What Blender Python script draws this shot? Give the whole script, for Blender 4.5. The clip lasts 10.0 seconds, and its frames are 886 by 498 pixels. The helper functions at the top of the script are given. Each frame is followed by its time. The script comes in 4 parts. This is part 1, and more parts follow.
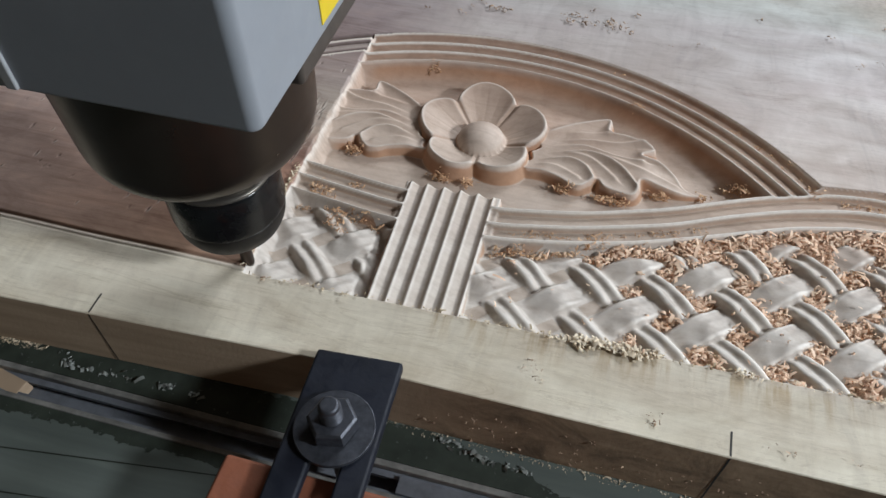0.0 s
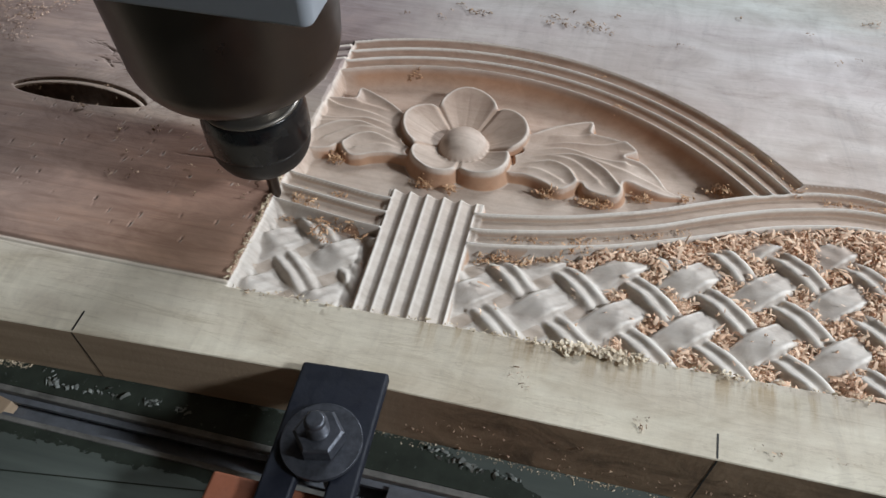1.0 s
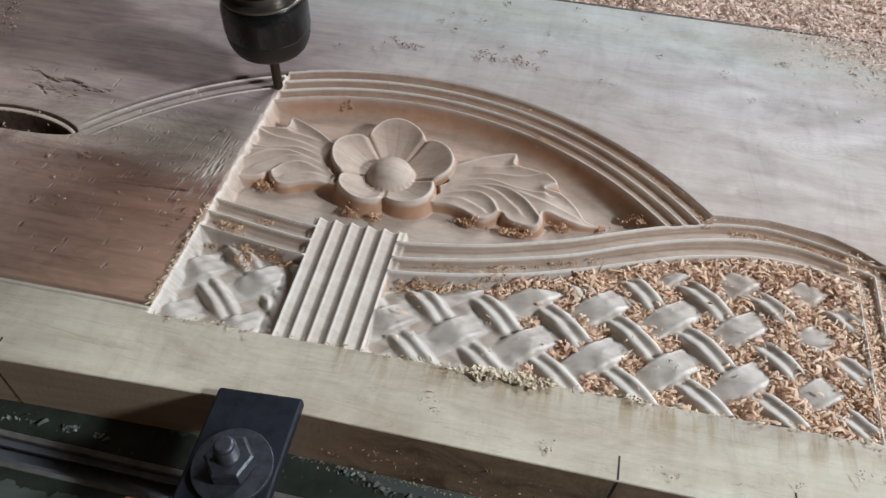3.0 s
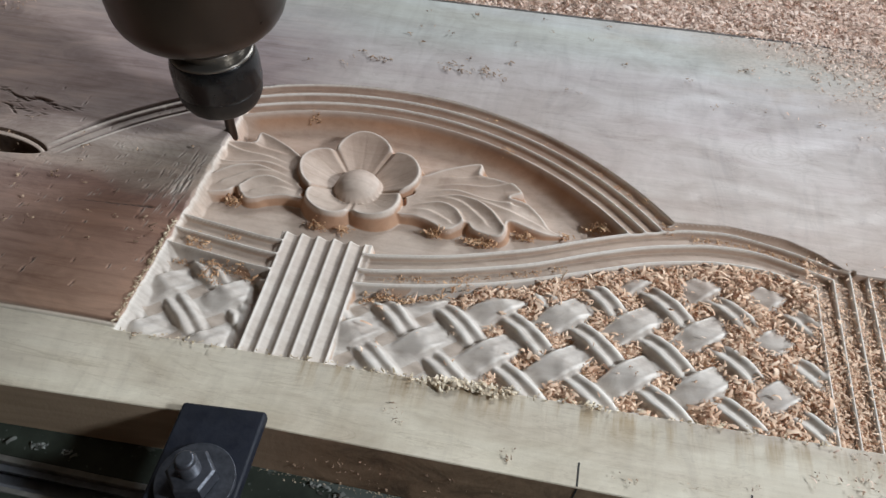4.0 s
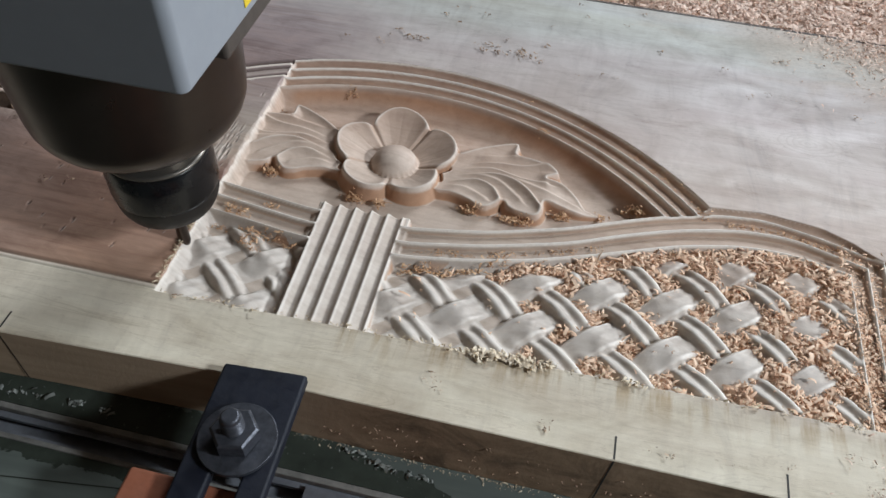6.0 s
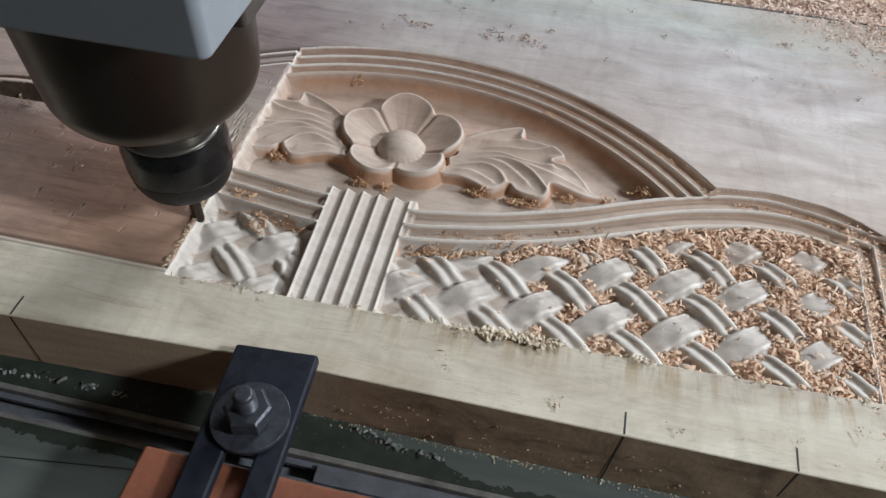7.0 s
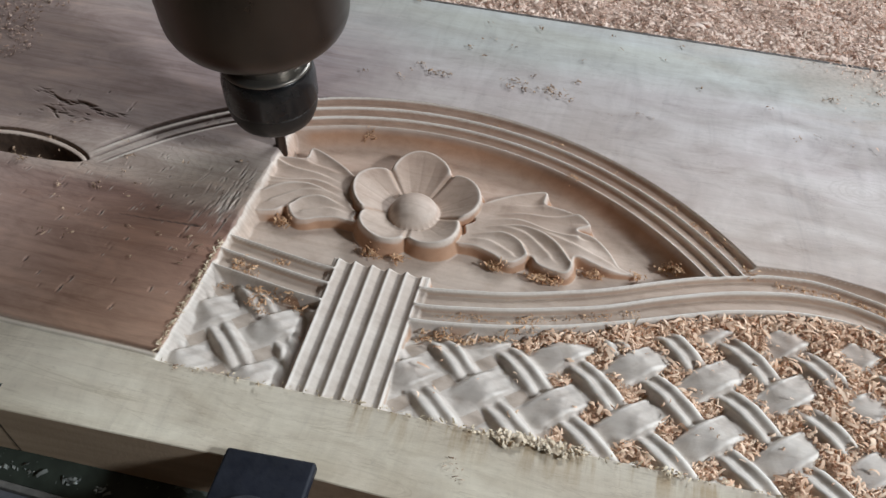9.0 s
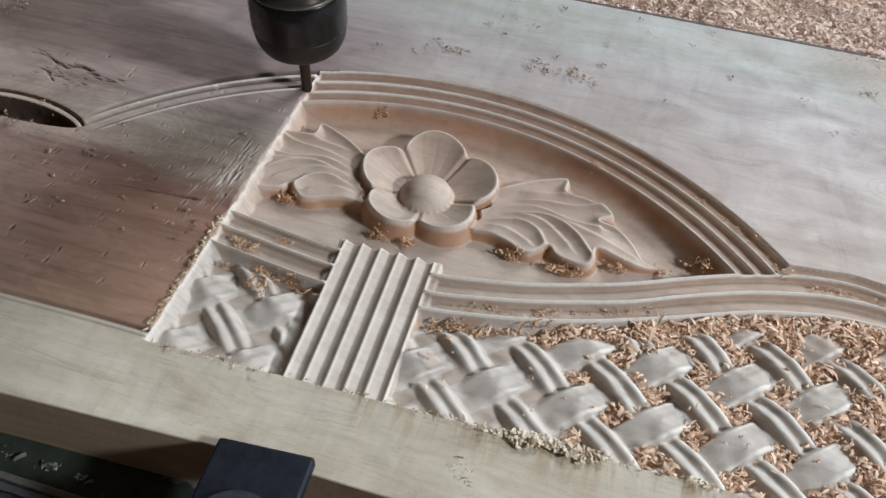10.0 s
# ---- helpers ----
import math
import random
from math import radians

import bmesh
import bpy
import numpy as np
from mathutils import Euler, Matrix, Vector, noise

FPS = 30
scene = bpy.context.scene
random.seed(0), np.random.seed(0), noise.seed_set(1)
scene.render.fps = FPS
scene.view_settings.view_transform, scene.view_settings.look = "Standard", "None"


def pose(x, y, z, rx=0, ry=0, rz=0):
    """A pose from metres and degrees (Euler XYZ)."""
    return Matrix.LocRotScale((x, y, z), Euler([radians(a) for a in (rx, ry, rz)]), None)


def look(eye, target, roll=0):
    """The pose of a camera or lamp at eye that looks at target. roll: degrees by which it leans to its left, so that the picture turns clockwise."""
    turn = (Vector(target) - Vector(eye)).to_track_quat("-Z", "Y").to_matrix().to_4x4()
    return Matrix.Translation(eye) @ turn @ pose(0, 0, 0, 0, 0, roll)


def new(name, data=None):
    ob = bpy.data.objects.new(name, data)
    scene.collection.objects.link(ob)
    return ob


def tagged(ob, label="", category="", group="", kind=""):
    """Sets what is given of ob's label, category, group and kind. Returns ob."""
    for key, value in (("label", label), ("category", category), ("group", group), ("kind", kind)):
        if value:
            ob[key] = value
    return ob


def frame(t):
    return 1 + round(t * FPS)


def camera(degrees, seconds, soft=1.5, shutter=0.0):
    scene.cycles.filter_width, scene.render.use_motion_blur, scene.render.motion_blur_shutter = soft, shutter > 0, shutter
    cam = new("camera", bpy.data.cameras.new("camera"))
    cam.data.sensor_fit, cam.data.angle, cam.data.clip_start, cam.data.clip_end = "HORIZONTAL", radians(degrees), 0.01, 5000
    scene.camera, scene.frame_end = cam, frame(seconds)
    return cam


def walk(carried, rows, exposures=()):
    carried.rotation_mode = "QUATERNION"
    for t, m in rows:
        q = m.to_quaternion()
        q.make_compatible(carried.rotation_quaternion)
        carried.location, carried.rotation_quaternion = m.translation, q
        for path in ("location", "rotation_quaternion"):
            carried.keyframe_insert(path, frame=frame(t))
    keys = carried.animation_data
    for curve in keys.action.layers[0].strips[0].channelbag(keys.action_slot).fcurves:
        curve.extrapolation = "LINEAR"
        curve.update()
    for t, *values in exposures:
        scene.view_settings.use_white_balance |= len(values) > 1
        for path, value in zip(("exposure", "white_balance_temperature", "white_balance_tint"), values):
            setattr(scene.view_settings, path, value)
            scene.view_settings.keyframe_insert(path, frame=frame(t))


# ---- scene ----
cam = camera(59.6, 10.0)
PATH = [
    (0, (0.091, -0.156, 0.29), (-0.264, 1.067, -1.253), -0.9),
    (0.5, (0.09, -0.151, 0.292), (-0.247, 1.053, -1.269), -2.3),
    (1, (0.093, -0.151, 0.293), (-0.237, 1.072, -1.255), -1.5),
    (1.5, (0.104, -0.159, 0.296), (-0.227, 1.093, -1.228), 0.0),
    (2, (0.112, -0.152, 0.3), (-0.193, 1.122, -1.21), 0.2),
    (2.5, (0.116, -0.152, 0.303), (-0.172, 1.137, -1.199), 0.2),
    (2.7, (0.116, -0.152, 0.301), (-0.155, 1.135, -1.205), 1.1),
    (3.8, (0.128, -0.147, 0.308), (-0.11, 1.152, -1.193), 1.7),
    (4, (0.132, -0.149, 0.308), (-0.113, 1.155, -1.189), 1.1),
    (4.5, (0.127, -0.154, 0.3), (-0.099, 1.144, -1.204), 1.7),
    (5, (0.119, -0.159, 0.305), (-0.119, 1.144, -1.194), 2.7),
    (5.5, (0.113, -0.165, 0.304), (-0.152, 1.134, -1.195), 2.4),
    (5.7, (0.116, -0.161, 0.303), (-0.14, 1.133, -1.2), 2.8),
    (6.8, (0.112, -0.171, 0.299), (-0.119, 1.127, -1.205), 3.1),
    (7, (0.114, -0.171, 0.298), (-0.134, 1.12, -1.21), 2.4),
    (7.5, (0.115, -0.164, 0.3), (-0.14, 1.12, -1.211), 2.5),
    (8, (0.118, -0.152, 0.306), (-0.147, 1.137, -1.2), 1.5),
    (8.5, (0.111, -0.138, 0.303), (-0.169, 1.152, -1.2), 1.6),
    (9, (0.105, -0.121, 0.299), (-0.194, 1.163, -1.205), 1.7),
    (9.5, (0.1, -0.118, 0.29), (-0.208, 1.165, -1.213), 2.4),
    (10, (0.096, -0.11, 0.278), (-0.199, 1.161, -1.238), 3.9),
]
walk(cam, [(t, look(eye, target, roll)) for t, eye, target, roll in PATH])

# One carving unit: all plan numbers below are in these units.
U = 0.0009
FLOOR_Z = -0.90

# ---- light ----
world = bpy.data.worlds.new("sky")
scene.world = world
world.use_nodes = True
wn = world.node_tree
sky = wn.nodes.new("ShaderNodeTexSky")
sky.sky_type, sky.sun_disc, sky.sun_elevation, sky.sun_rotation = "NISHITA", False, radians(35), radians(50)
wn.nodes["Background"].inputs["Strength"].default_value = 0.07
wn.links.new(sky.outputs[0], wn.nodes["Background"].inputs["Color"])


def window_light(name, eye, target, wide, high, watts, colour):
    lamp = bpy.data.lights.new(name, "AREA")
    lamp.shape, lamp.size, lamp.size_y, lamp.energy, lamp.color = "RECTANGLE", wide, high, watts, colour
    ob = new(name, lamp)
    ob.matrix_world = look(eye, target)
    return ob


window_light("east_window_daylight", (2.22, -0.22, 1.32), (0.1, 0.12, 0.0), 0.24, 0.24, 53, (0.86, 0.94, 1.02))
window_light("north_window_daylight", (1.25, 2.5, 1.70), (0.1, 0.15, 0.0), 1.20, 0.70, 65, (0.86, 0.94, 1.02))
scene.view_settings.exposure = 0.0


# ---- materials ----
def material(name, rough=0.6, metal=0.0, colour=(0.5, 0.5, 0.5)):
    m = bpy.data.materials.new(name)
    m.use_nodes = True
    bsdf = m.node_tree.nodes["Principled BSDF"]
    bsdf.inputs["Roughness"].default_value = rough
    bsdf.inputs["Metallic"].default_value = metal
    bsdf.inputs["Base Color"].default_value = (*colour, 1)
    return m, m.node_tree, bsdf


def node(tree, kind, **values):
    n = tree.nodes.new(kind)
    for key, value in values.items():
        n.inputs[key].default_value = value
    return n


def coords(tree, scale=(1, 1, 1), turn=(0, 0, 0)):
    tc = tree.nodes.new("ShaderNodeTexCoord")
    mp = tree.nodes.new("ShaderNodeMapping")
    mp.inputs["Scale"].default_value = scale
    mp.inputs["Rotation"].default_value = turn
    tree.links.new(tc.outputs["Object"], mp.inputs["Vector"])
    return mp.outputs[0]


def noise_tex(tree, vector, scale, detail=4.0, rough=0.55, distort=0.0):
    n = node(tree, "ShaderNodeTexNoise", Scale=scale, Detail=detail, Roughness=rough, Distortion=distort)
    tree.links.new(vector, n.inputs["Vector"])
    return n.outputs["Fac"]


def ramp(tree, fac, stops):
    r = tree.nodes.new("ShaderNodeValToRGB")
    e = r.color_ramp.elements
    while len(e) < len(stops):
        e.new(0.5)
    for el, (p, c) in zip(e, stops):
        el.position, el.color = p, (*c, 1) if len(c) == 3 else c
    tree.links.new(fac, r.inputs["Fac"])
    return r.outputs["Color"]


def mix(tree, fac, a, b, blend="MIX"):
    m = tree.nodes.new("ShaderNodeMix")
    m.data_type, m.blend_type = "RGBA", blend
    for sock, v in ((m.inputs[0], fac), (m.inputs[6], a), (m.inputs[7], b)):
        if isinstance(v, bpy.types.NodeSocket):
            tree.links.new(v, sock)
        elif isinstance(v, (int, float)):
            sock.default_value = v
        else:
            sock.default_value = (*v, 1)
    return m.outputs[2]


def maths(tree, op, a, b=0.0):
    m = tree.nodes.new("ShaderNodeMath")
    m.operation = op
    for sock, v in ((m.inputs[0], a), (m.inputs[1], b)):
        if isinstance(v, bpy.types.NodeSocket):
            tree.links.new(v, sock)
        else:
            sock.default_value = v
    return m.outputs[0]


def bump(tree, bsdf, height, strength=0.3, distance=0.0005):
    b = node(tree, "ShaderNodeBump", Strength=strength, Distance=distance)
    tree.links.new(height, b.inputs["Height"])
    tree.links.new(b.outputs[0], bsdf.inputs["Normal"])


def colour_to(tree, bsdf, colour):
    tree.links.new(colour, bsdf.inputs["Base Color"])


def make_wood(name, aged, wall_shade=True, dimmed=False):
    m, t, b = material(name, 0.6)
    v = coords(t, (1, 1, 1))
    sep = t.nodes.new("ShaderNodeSeparateXYZ")
    t.links.new(v, sep.inputs[0])
    grain_v = coords(t, (8, 60, 20), (0, 0, 0.015))
    fine_v = coords(t, (40, 600, 60), (0, 0, 0.015))
    wide = noise_tex(t, grain_v, 1.0, 6, 0.6, 0.6)
    fine = noise_tex(t, fine_v, 1.0, 3, 0.6)
    cloud = noise_tex(t, coords(t, (5, 16, 16)), 1.0, 3, 0.5, 0.4)
    # sapwood along both edges, pinkish heartwood between
    across = maths(t, "ADD", maths(t, "MULTIPLY", sep.outputs[1], 1 / 0.4), maths(t, "MULTIPLY", maths(t, "SUBTRACT", cloud, 0.5), 0.10))
    base = ramp(t, across, ((0.0, (0.765, 0.695, 0.53)), (0.09, (0.75, 0.68, 0.53)), (0.12, (0.68, 0.59, 0.485)), (0.25, (0.62, 0.52, 0.44)), (0.40, (0.57, 0.46, 0.39)),
                            (0.66, (0.51, 0.455, 0.445)), (0.74, (0.51, 0.48, 0.475)), (0.785, (0.50, 0.535, 0.51)), (0.85, (0.47, 0.50, 0.45)), (0.88, (0.56, 0.605, 0.59)), (0.905, (0.55, 0.58, 0.56))))
    if not aged:
        base = ramp(t, across, ((0.0, (0.66, 0.61, 0.50)), (0.10, (0.62, 0.56, 0.49)), (0.24, (0.58, 0.51, 0.44)), (0.34, (0.60, 0.485, 0.395)), (0.44, (0.60, 0.455, 0.36)), (0.53, (0.54, 0.375, 0.28)), (0.7, (0.48, 0.35, 0.28))))
        # light put into the tone: strands lifted and cooled, panel and mouldings dimmed
        if not wall_shade:
            base = mix(t, 1.0, base, (1.0, 1.01, 1.03), "MULTIPLY")
        if wall_shade and not dimmed:
            base = mix(t, 1.0, base, (0.95, 0.93, 0.92), "MULTIPLY")
        if dimmed:
            base = mix(t, 1.0, base, (0.82, 0.75, 0.70), "MULTIPLY")
    base = mix(t, 0.30 if aged else 0.16, base, ramp(t, wide, ((0.30, (0.42, 0.30, 0.25)), (0.5, (0.60, 0.52, 0.45)), (0.72, (0.70, 0.64, 0.56)))), "MIX")
    base = mix(t, 0.16 if aged else 0.14, base, ramp(t, fine, ((0.3, (0.62, 0.58, 0.55)), (0.65, (1, 1, 1)))), "MULTIPLY")
    rings = node(t, "ShaderNodeTexWave", Scale=1.0, Distortion=9.0, Detail=3.0)
    rings.inputs["Detail Scale"].default_value = 1.4
    rings.bands_direction = "Y"
    t.links.new(coords(t, (5, 34, 34)), rings.inputs["Vector"])
    base = mix(t, 0.08 if aged else 0.22, base, ramp(t, rings.outputs["Fac"], ((0.0, (0.74, 0.68, 0.64)), (0.25, (1, 1, 1)), (1.0, (1, 1, 1)))), "MULTIPLY")
    if not aged and wall_shade:
        # shade of steep, deep walls put into the colour as brown
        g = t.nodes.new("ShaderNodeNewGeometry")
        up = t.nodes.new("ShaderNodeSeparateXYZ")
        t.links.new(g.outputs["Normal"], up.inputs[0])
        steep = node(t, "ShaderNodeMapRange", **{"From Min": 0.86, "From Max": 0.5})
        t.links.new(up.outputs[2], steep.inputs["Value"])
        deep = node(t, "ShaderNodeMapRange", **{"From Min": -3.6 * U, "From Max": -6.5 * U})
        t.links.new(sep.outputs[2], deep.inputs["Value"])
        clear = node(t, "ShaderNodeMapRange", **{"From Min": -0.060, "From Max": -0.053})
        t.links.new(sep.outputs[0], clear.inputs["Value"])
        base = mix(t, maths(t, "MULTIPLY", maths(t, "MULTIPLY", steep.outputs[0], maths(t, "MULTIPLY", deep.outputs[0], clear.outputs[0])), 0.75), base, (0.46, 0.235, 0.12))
    haze = noise_tex(t, coords(t, (14, 30, 30)), 1.0, 4, 0.6, 1.2)
    base = mix(t, 0.75 if aged else 0.5, base, ramp(t, haze, ((0.3, (0.78, 0.74, 0.72)), (0.5, (0.98, 0.97, 0.97)), (0.7, (1.12, 1.13, 1.14)))), "MULTIPLY")
    if not aged:
        dusty = noise_tex(t, coords(t, (90, 110, 90)), 1.0, 5, 0.7, 0.5)
        base = mix(t, 0.8, base, ramp(t, dusty, ((0.34, (0.86, 0.83, 0.81)), (0.5, (1, 1, 1)), (0.66, (1.08, 1.09, 1.10)))), "MULTIPLY")
    if aged:
        smudge = noise_tex(t, coords(t, (45, 14, 14)), 1.0, 5, 0.65, 1.5)
        base = mix(t, 0.75, base, ramp(t, smudge, ((0.30, (0.80, 0.79, 0.80)), (0.48, (0.97, 0.97, 0.97)), (0.72, (1.10, 1.11, 1.13)))), "MULTIPLY")
        crack = maths(t, "ABSOLUTE", maths(t, "SUBTRACT", noise_tex(t, coords(t, (12, 70, 20)), 1.0, 5, 0.6, 0.8), 0.5))
        base = mix(t, 0.3, base, ramp(t, crack, ((0.0, (0.62, 0.56, 0.53)), (0.012, (1, 1, 1)))), "MULTIPLY")
        speck = noise_tex(t, coords(t, (1, 1.6, 1)), 330.0, 4, 0.7)
        base = mix(t, 0.35, base, ramp(t, speck, ((0.30, (0.72, 0.70, 0.69)), (0.42, (1, 1, 1)), (0.66, (1, 1, 1)), (0.78, (1.18, 1.17, 1.15)))), "MULTIPLY")
        # a small knot swirl
        off = t.nodes.new("ShaderNodeVectorMath")
        off.operation = "SUBTRACT"
        off.inputs[1].default_value = (0.261 * 1.0, 0.236 * 1.8, 0)
        t.links.new(coords(t, (1.0, 1.8, 1)), off.inputs[0])
        ln = t.nodes.new("ShaderNodeVectorMath")
        ln.operation = "LENGTH"
        t.links.new(off.outputs[0], ln.inputs[0])
        dist = maths(t, "ADD", ln.outputs["Value"], maths(t, "MULTIPLY", maths(t, "SUBTRACT", smudge, 0.5), 0.012))
        swirl = maths(t, "MULTIPLY", maths(t, "MAXIMUM", maths(t, "SINE", maths(t, "MULTIPLY", dist, 1400.0)), 0.0), maths(t, "LESS_THAN", dist, 0.021))
        base = mix(t, maths(t, "MULTIPLY", swirl, 0.22), base, (0.36, 0.28, 0.24))
        # the planed face: a red-brown heart in the half that is not yet cut, greyer and mauve behind it
        warp = maths(t, "MULTIPLY", maths(t, "SUBTRACT", cloud, 0.5), 0.055)
        x, y = sep.outputs[0], maths(t, "ADD", sep.outputs[1], warp)
        west = node(t, "ShaderNodeMapRange", **{"From Min": 0.0, "From Max": -0.066})
        t.links.new(x, west.inputs["Value"])
        sap = node(t, "ShaderNodeMapRange", **{"From Min": 0.0372, "From Max": 0.0405})
        t.links.new(sep.outputs[1], sap.inputs["Value"])
        back = node(t, "ShaderNodeMapRange", **{"From Min": 0.36, "From Max": 0.28})
        t.links.new(y, back.inputs["Value"])
        heart = ramp(t, maths(t, "MULTIPLY", y, 1 / 0.4), ((0.10, (0.40, 0.25, 0.175)), (0.20, (0.36, 0.215, 0.155)), (0.285, (0.32, 0.185, 0.135)), (0.315, (0.26, 0.15, 0.115)), (0.345, (0.41, 0.32, 0.26)),
                                                         (0.40, (0.44, 0.365, 0.305)), (0.46, (0.38, 0.305, 0.275)), (0.55, (0.30, 0.225, 0.21)), (0.66, (0.33, 0.265, 0.26)), (0.80, (0.42, 0.38, 0.37))))
        away = node(t, "ShaderNodeMapRange", **{"From Min": -0.11, "From Max": -0.24, "To Min": 0.0, "To Max": 0.8})
        t.links.new(x, away.inputs["Value"])
        heart = mix(t, away.outputs[0], heart, (0.43, 0.325, 0.285))
        streaks = noise_tex(t, coords(t, (9, 150, 20), (0, 0, -0.06)), 1.0, 6, 0.65, 1.0)
        heart = mix(t, 0.6, heart, ramp(t, streaks, ((0.34, (0.66, 0.58, 0.55)), (0.46, (0.93, 0.91, 0.90)), (0.55, (1.04, 1.04, 1.04)), (0.68, (1.22, 1.19, 1.16)))), "MULTIPLY")
        blotch = noise_tex(t, coords(t, (26, 60, 20)), 1.0, 5, 0.7, 0.6)
        heart = mix(t, 0.8, heart, ramp(t, blotch, ((0.36, (0.76, 0.72, 0.71)), (0.5, (1, 1, 1)), (0.64, (1.20, 1.16, 1.12)))), "MULTIPLY")
        # growth rings swing round the knot behind the torn patch
        ring_off = t.nodes.new("ShaderNodeVectorMath")
        ring_off.operation = "SUBTRACT"
        ring_off.inputs[1].default_value = (-0.150, 0.150 * 1.9, 0)
        t.links.new(coords(t, (1.0, 1.9, 1)), ring_off.inputs[0])
        ring_len = t.nodes.new("ShaderNodeVectorMath")
        ring_len.operation = "LENGTH"
        t.links.new(ring_off.outputs[0], ring_len.inputs[0])
        ring_d = maths(t, "ADD", ring_len.outputs["Value"], maths(t, "MULTIPLY", blotch, 0.03))
        ring = maths(t, "MULTIPLY", maths(t, "POWER", maths(t, "MAXIMUM", maths(t, "SINE", maths(t, "MULTIPLY", ring_d, 1150.0)), 0.0), 2.0), maths(t, "LESS_THAN", ring_d, 0.095))
        heart = mix(t, maths(t, "MULTIPLY", ring, 0.16), heart, (0.12, 0.075, 0.06))
        fac = maths(t, "MULTIPLY", maths(t, "MULTIPLY", west.outputs[0], sap.outputs[0]), back.outputs[0])
        base = mix(t, fac, base, heart)
        # front margin: soft blotches, long thin grain lines, brown runs below the torn rim
        front = node(t, "ShaderNodeMapRange", **{"From Min": 0.044, "From Max": 0.036})
        t.links.new(sep.outputs[1], front.inputs["Value"])
        patch = noise_tex(t, coords(t, (16, 42, 16)), 1.0, 5, 0.65, 0.7)
        base = mix(t, maths(t, "MULTIPLY", front.outputs[0], 0.8), base, ramp(t, patch, ((0.32, (0.80, 0.77, 0.72)), (0.47, (0.97, 0.97, 0.96)), (0.64, (1.06, 1.07, 1.08)))), "MULTIPLY")
        hair = maths(t, "ABSOLUTE", maths(t, "SUBTRACT", noise_tex(t, coords(t, (3, 90, 20)), 1.0, 3, 0.5, 0.3), 0.5))
        base = mix(t, maths(t, "MULTIPLY", front.outputs[0], maths(t, "GREATER_THAN", patch, 0.5)), base, ramp(t, hair, ((0.0, (0.84, 0.82, 0.78)), (0.005, (1, 1, 1)))), "MULTIPLY")
        run = noise_tex(t, coords(t, (120, 14, 14)), 1.0, 4, 0.6)
        near_rim = node(t, "ShaderNodeMapRange", **{"From Min": 0.020, "From Max": 0.036})
        t.links.new(sep.outputs[1], near_rim.inputs["Value"])
        runs = maths(t, "MULTIPLY", maths(t, "MULTIPLY", near_rim.outputs[0], front.outputs[0]), maths(t, "GREATER_THAN", x, 0.03))
        base = mix(t, runs, base, ramp(t, run, ((0.38, (0.70, 0.60, 0.48)), (0.52, (1, 1, 1)))), "MULTIPLY")
        # fine tan dust blown over the rear corner
        film = maths(t, "ADD", maths(t, "MULTIPLY", x, 0.50), maths(t, "MULTIPLY", sep.outputs[1], 0.86))
        film = maths(t, "ADD", film, maths(t, "MULTIPLY", maths(t, "SUBTRACT", patch, 0.5), 0.12))
        blown = node(t, "ShaderNodeMapRange", **{"From Min": 0.378, "From Max": 0.448, "To Max": 0.9})
        t.links.new(film, blown.inputs["Value"])
        base = mix(t, blown.outputs[0], base, ramp(t, speck, ((0.32, (0.40, 0.32, 0.265)), (0.5, (0.56, 0.465, 0.395)), (0.68, (0.66, 0.56, 0.485)))))
    # sharp arrises painted pale as if catching light; scored and torn places tinted dark brown
    crest_light, scored = t.nodes.new("ShaderNodeAttribute"), t.nodes.new("ShaderNodeAttribute")
    crest_light.attribute_name, scored.attribute_name = "crest_light", "scored"
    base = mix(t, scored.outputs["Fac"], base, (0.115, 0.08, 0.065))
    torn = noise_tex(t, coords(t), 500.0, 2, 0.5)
    base = mix(t, maths(t, "MULTIPLY", crest_light.outputs["Fac"], ramp(t, torn, ((0.35, (0.8,) * 3), (0.55, (1, 1, 1))))), base, (0.74, 0.65, 0.565) if aged else (0.86, 0.80, 0.725))
    colour_to(t, b, base)
    # burnished in patches
    low, high = (0.49, 0.67) if aged else (0.58, 0.74)
    rough = ramp(t, haze, ((0.32, (high,) * 3), (0.68, (low,) * 3)))
    if aged:
        rough = maths(t, "ADD", rough, maths(t, "MULTIPLY", blown.outputs[0], 0.4))
        dull = node(t, "ShaderNodeMapRange", **{"To Min": 0.5, "To Max": 0.08})
        t.links.new(blown.outputs[0], dull.inputs["Value"])
        t.links.new(dull.outputs[0], b.inputs["Specular IOR Level"])
    t.links.new(rough, b.inputs["Roughness"])
    relief_fine = maths(t, "ADD", fine, noise_tex(t, coords(t), 900.0, 4, 0.65))
    if not aged:
        # a nap of raised fibres
        relief_fine = maths(t, "ADD", relief_fine, noise_tex(t, coords(t), 260.0, 4, 0.7))
    bump(t, b, relief_fine, 0.2, 0.0003 if aged else 0.0004)
    return m


def make_plain(name, colour, rough, metal=0.0, vary=0.25, scale=40.0, bumpy=0.1):
    m, t, b = material(name, rough, metal, colour)
    n = noise_tex(t, coords(t), scale, 5, 0.6)
    lo, hi = [c * (1 - vary) for c in colour], [min(1, c * (1 + vary)) for c in colour]
    colour_to(t, b, ramp(t, n, ((0.3, lo), (0.7, hi))))
    rr = ramp(t, noise_tex(t, coords(t), scale * 3, 4), ((0.3, (rough * 0.8,) * 3), (0.7, (min(1, rough * 1.2),) * 3)))
    t.links.new(rr, b.inputs["Roughness"])
    if bumpy:
        bump(t, b, noise_tex(t, coords(t), scale * 8, 4), bumpy, 0.0005)
    return m


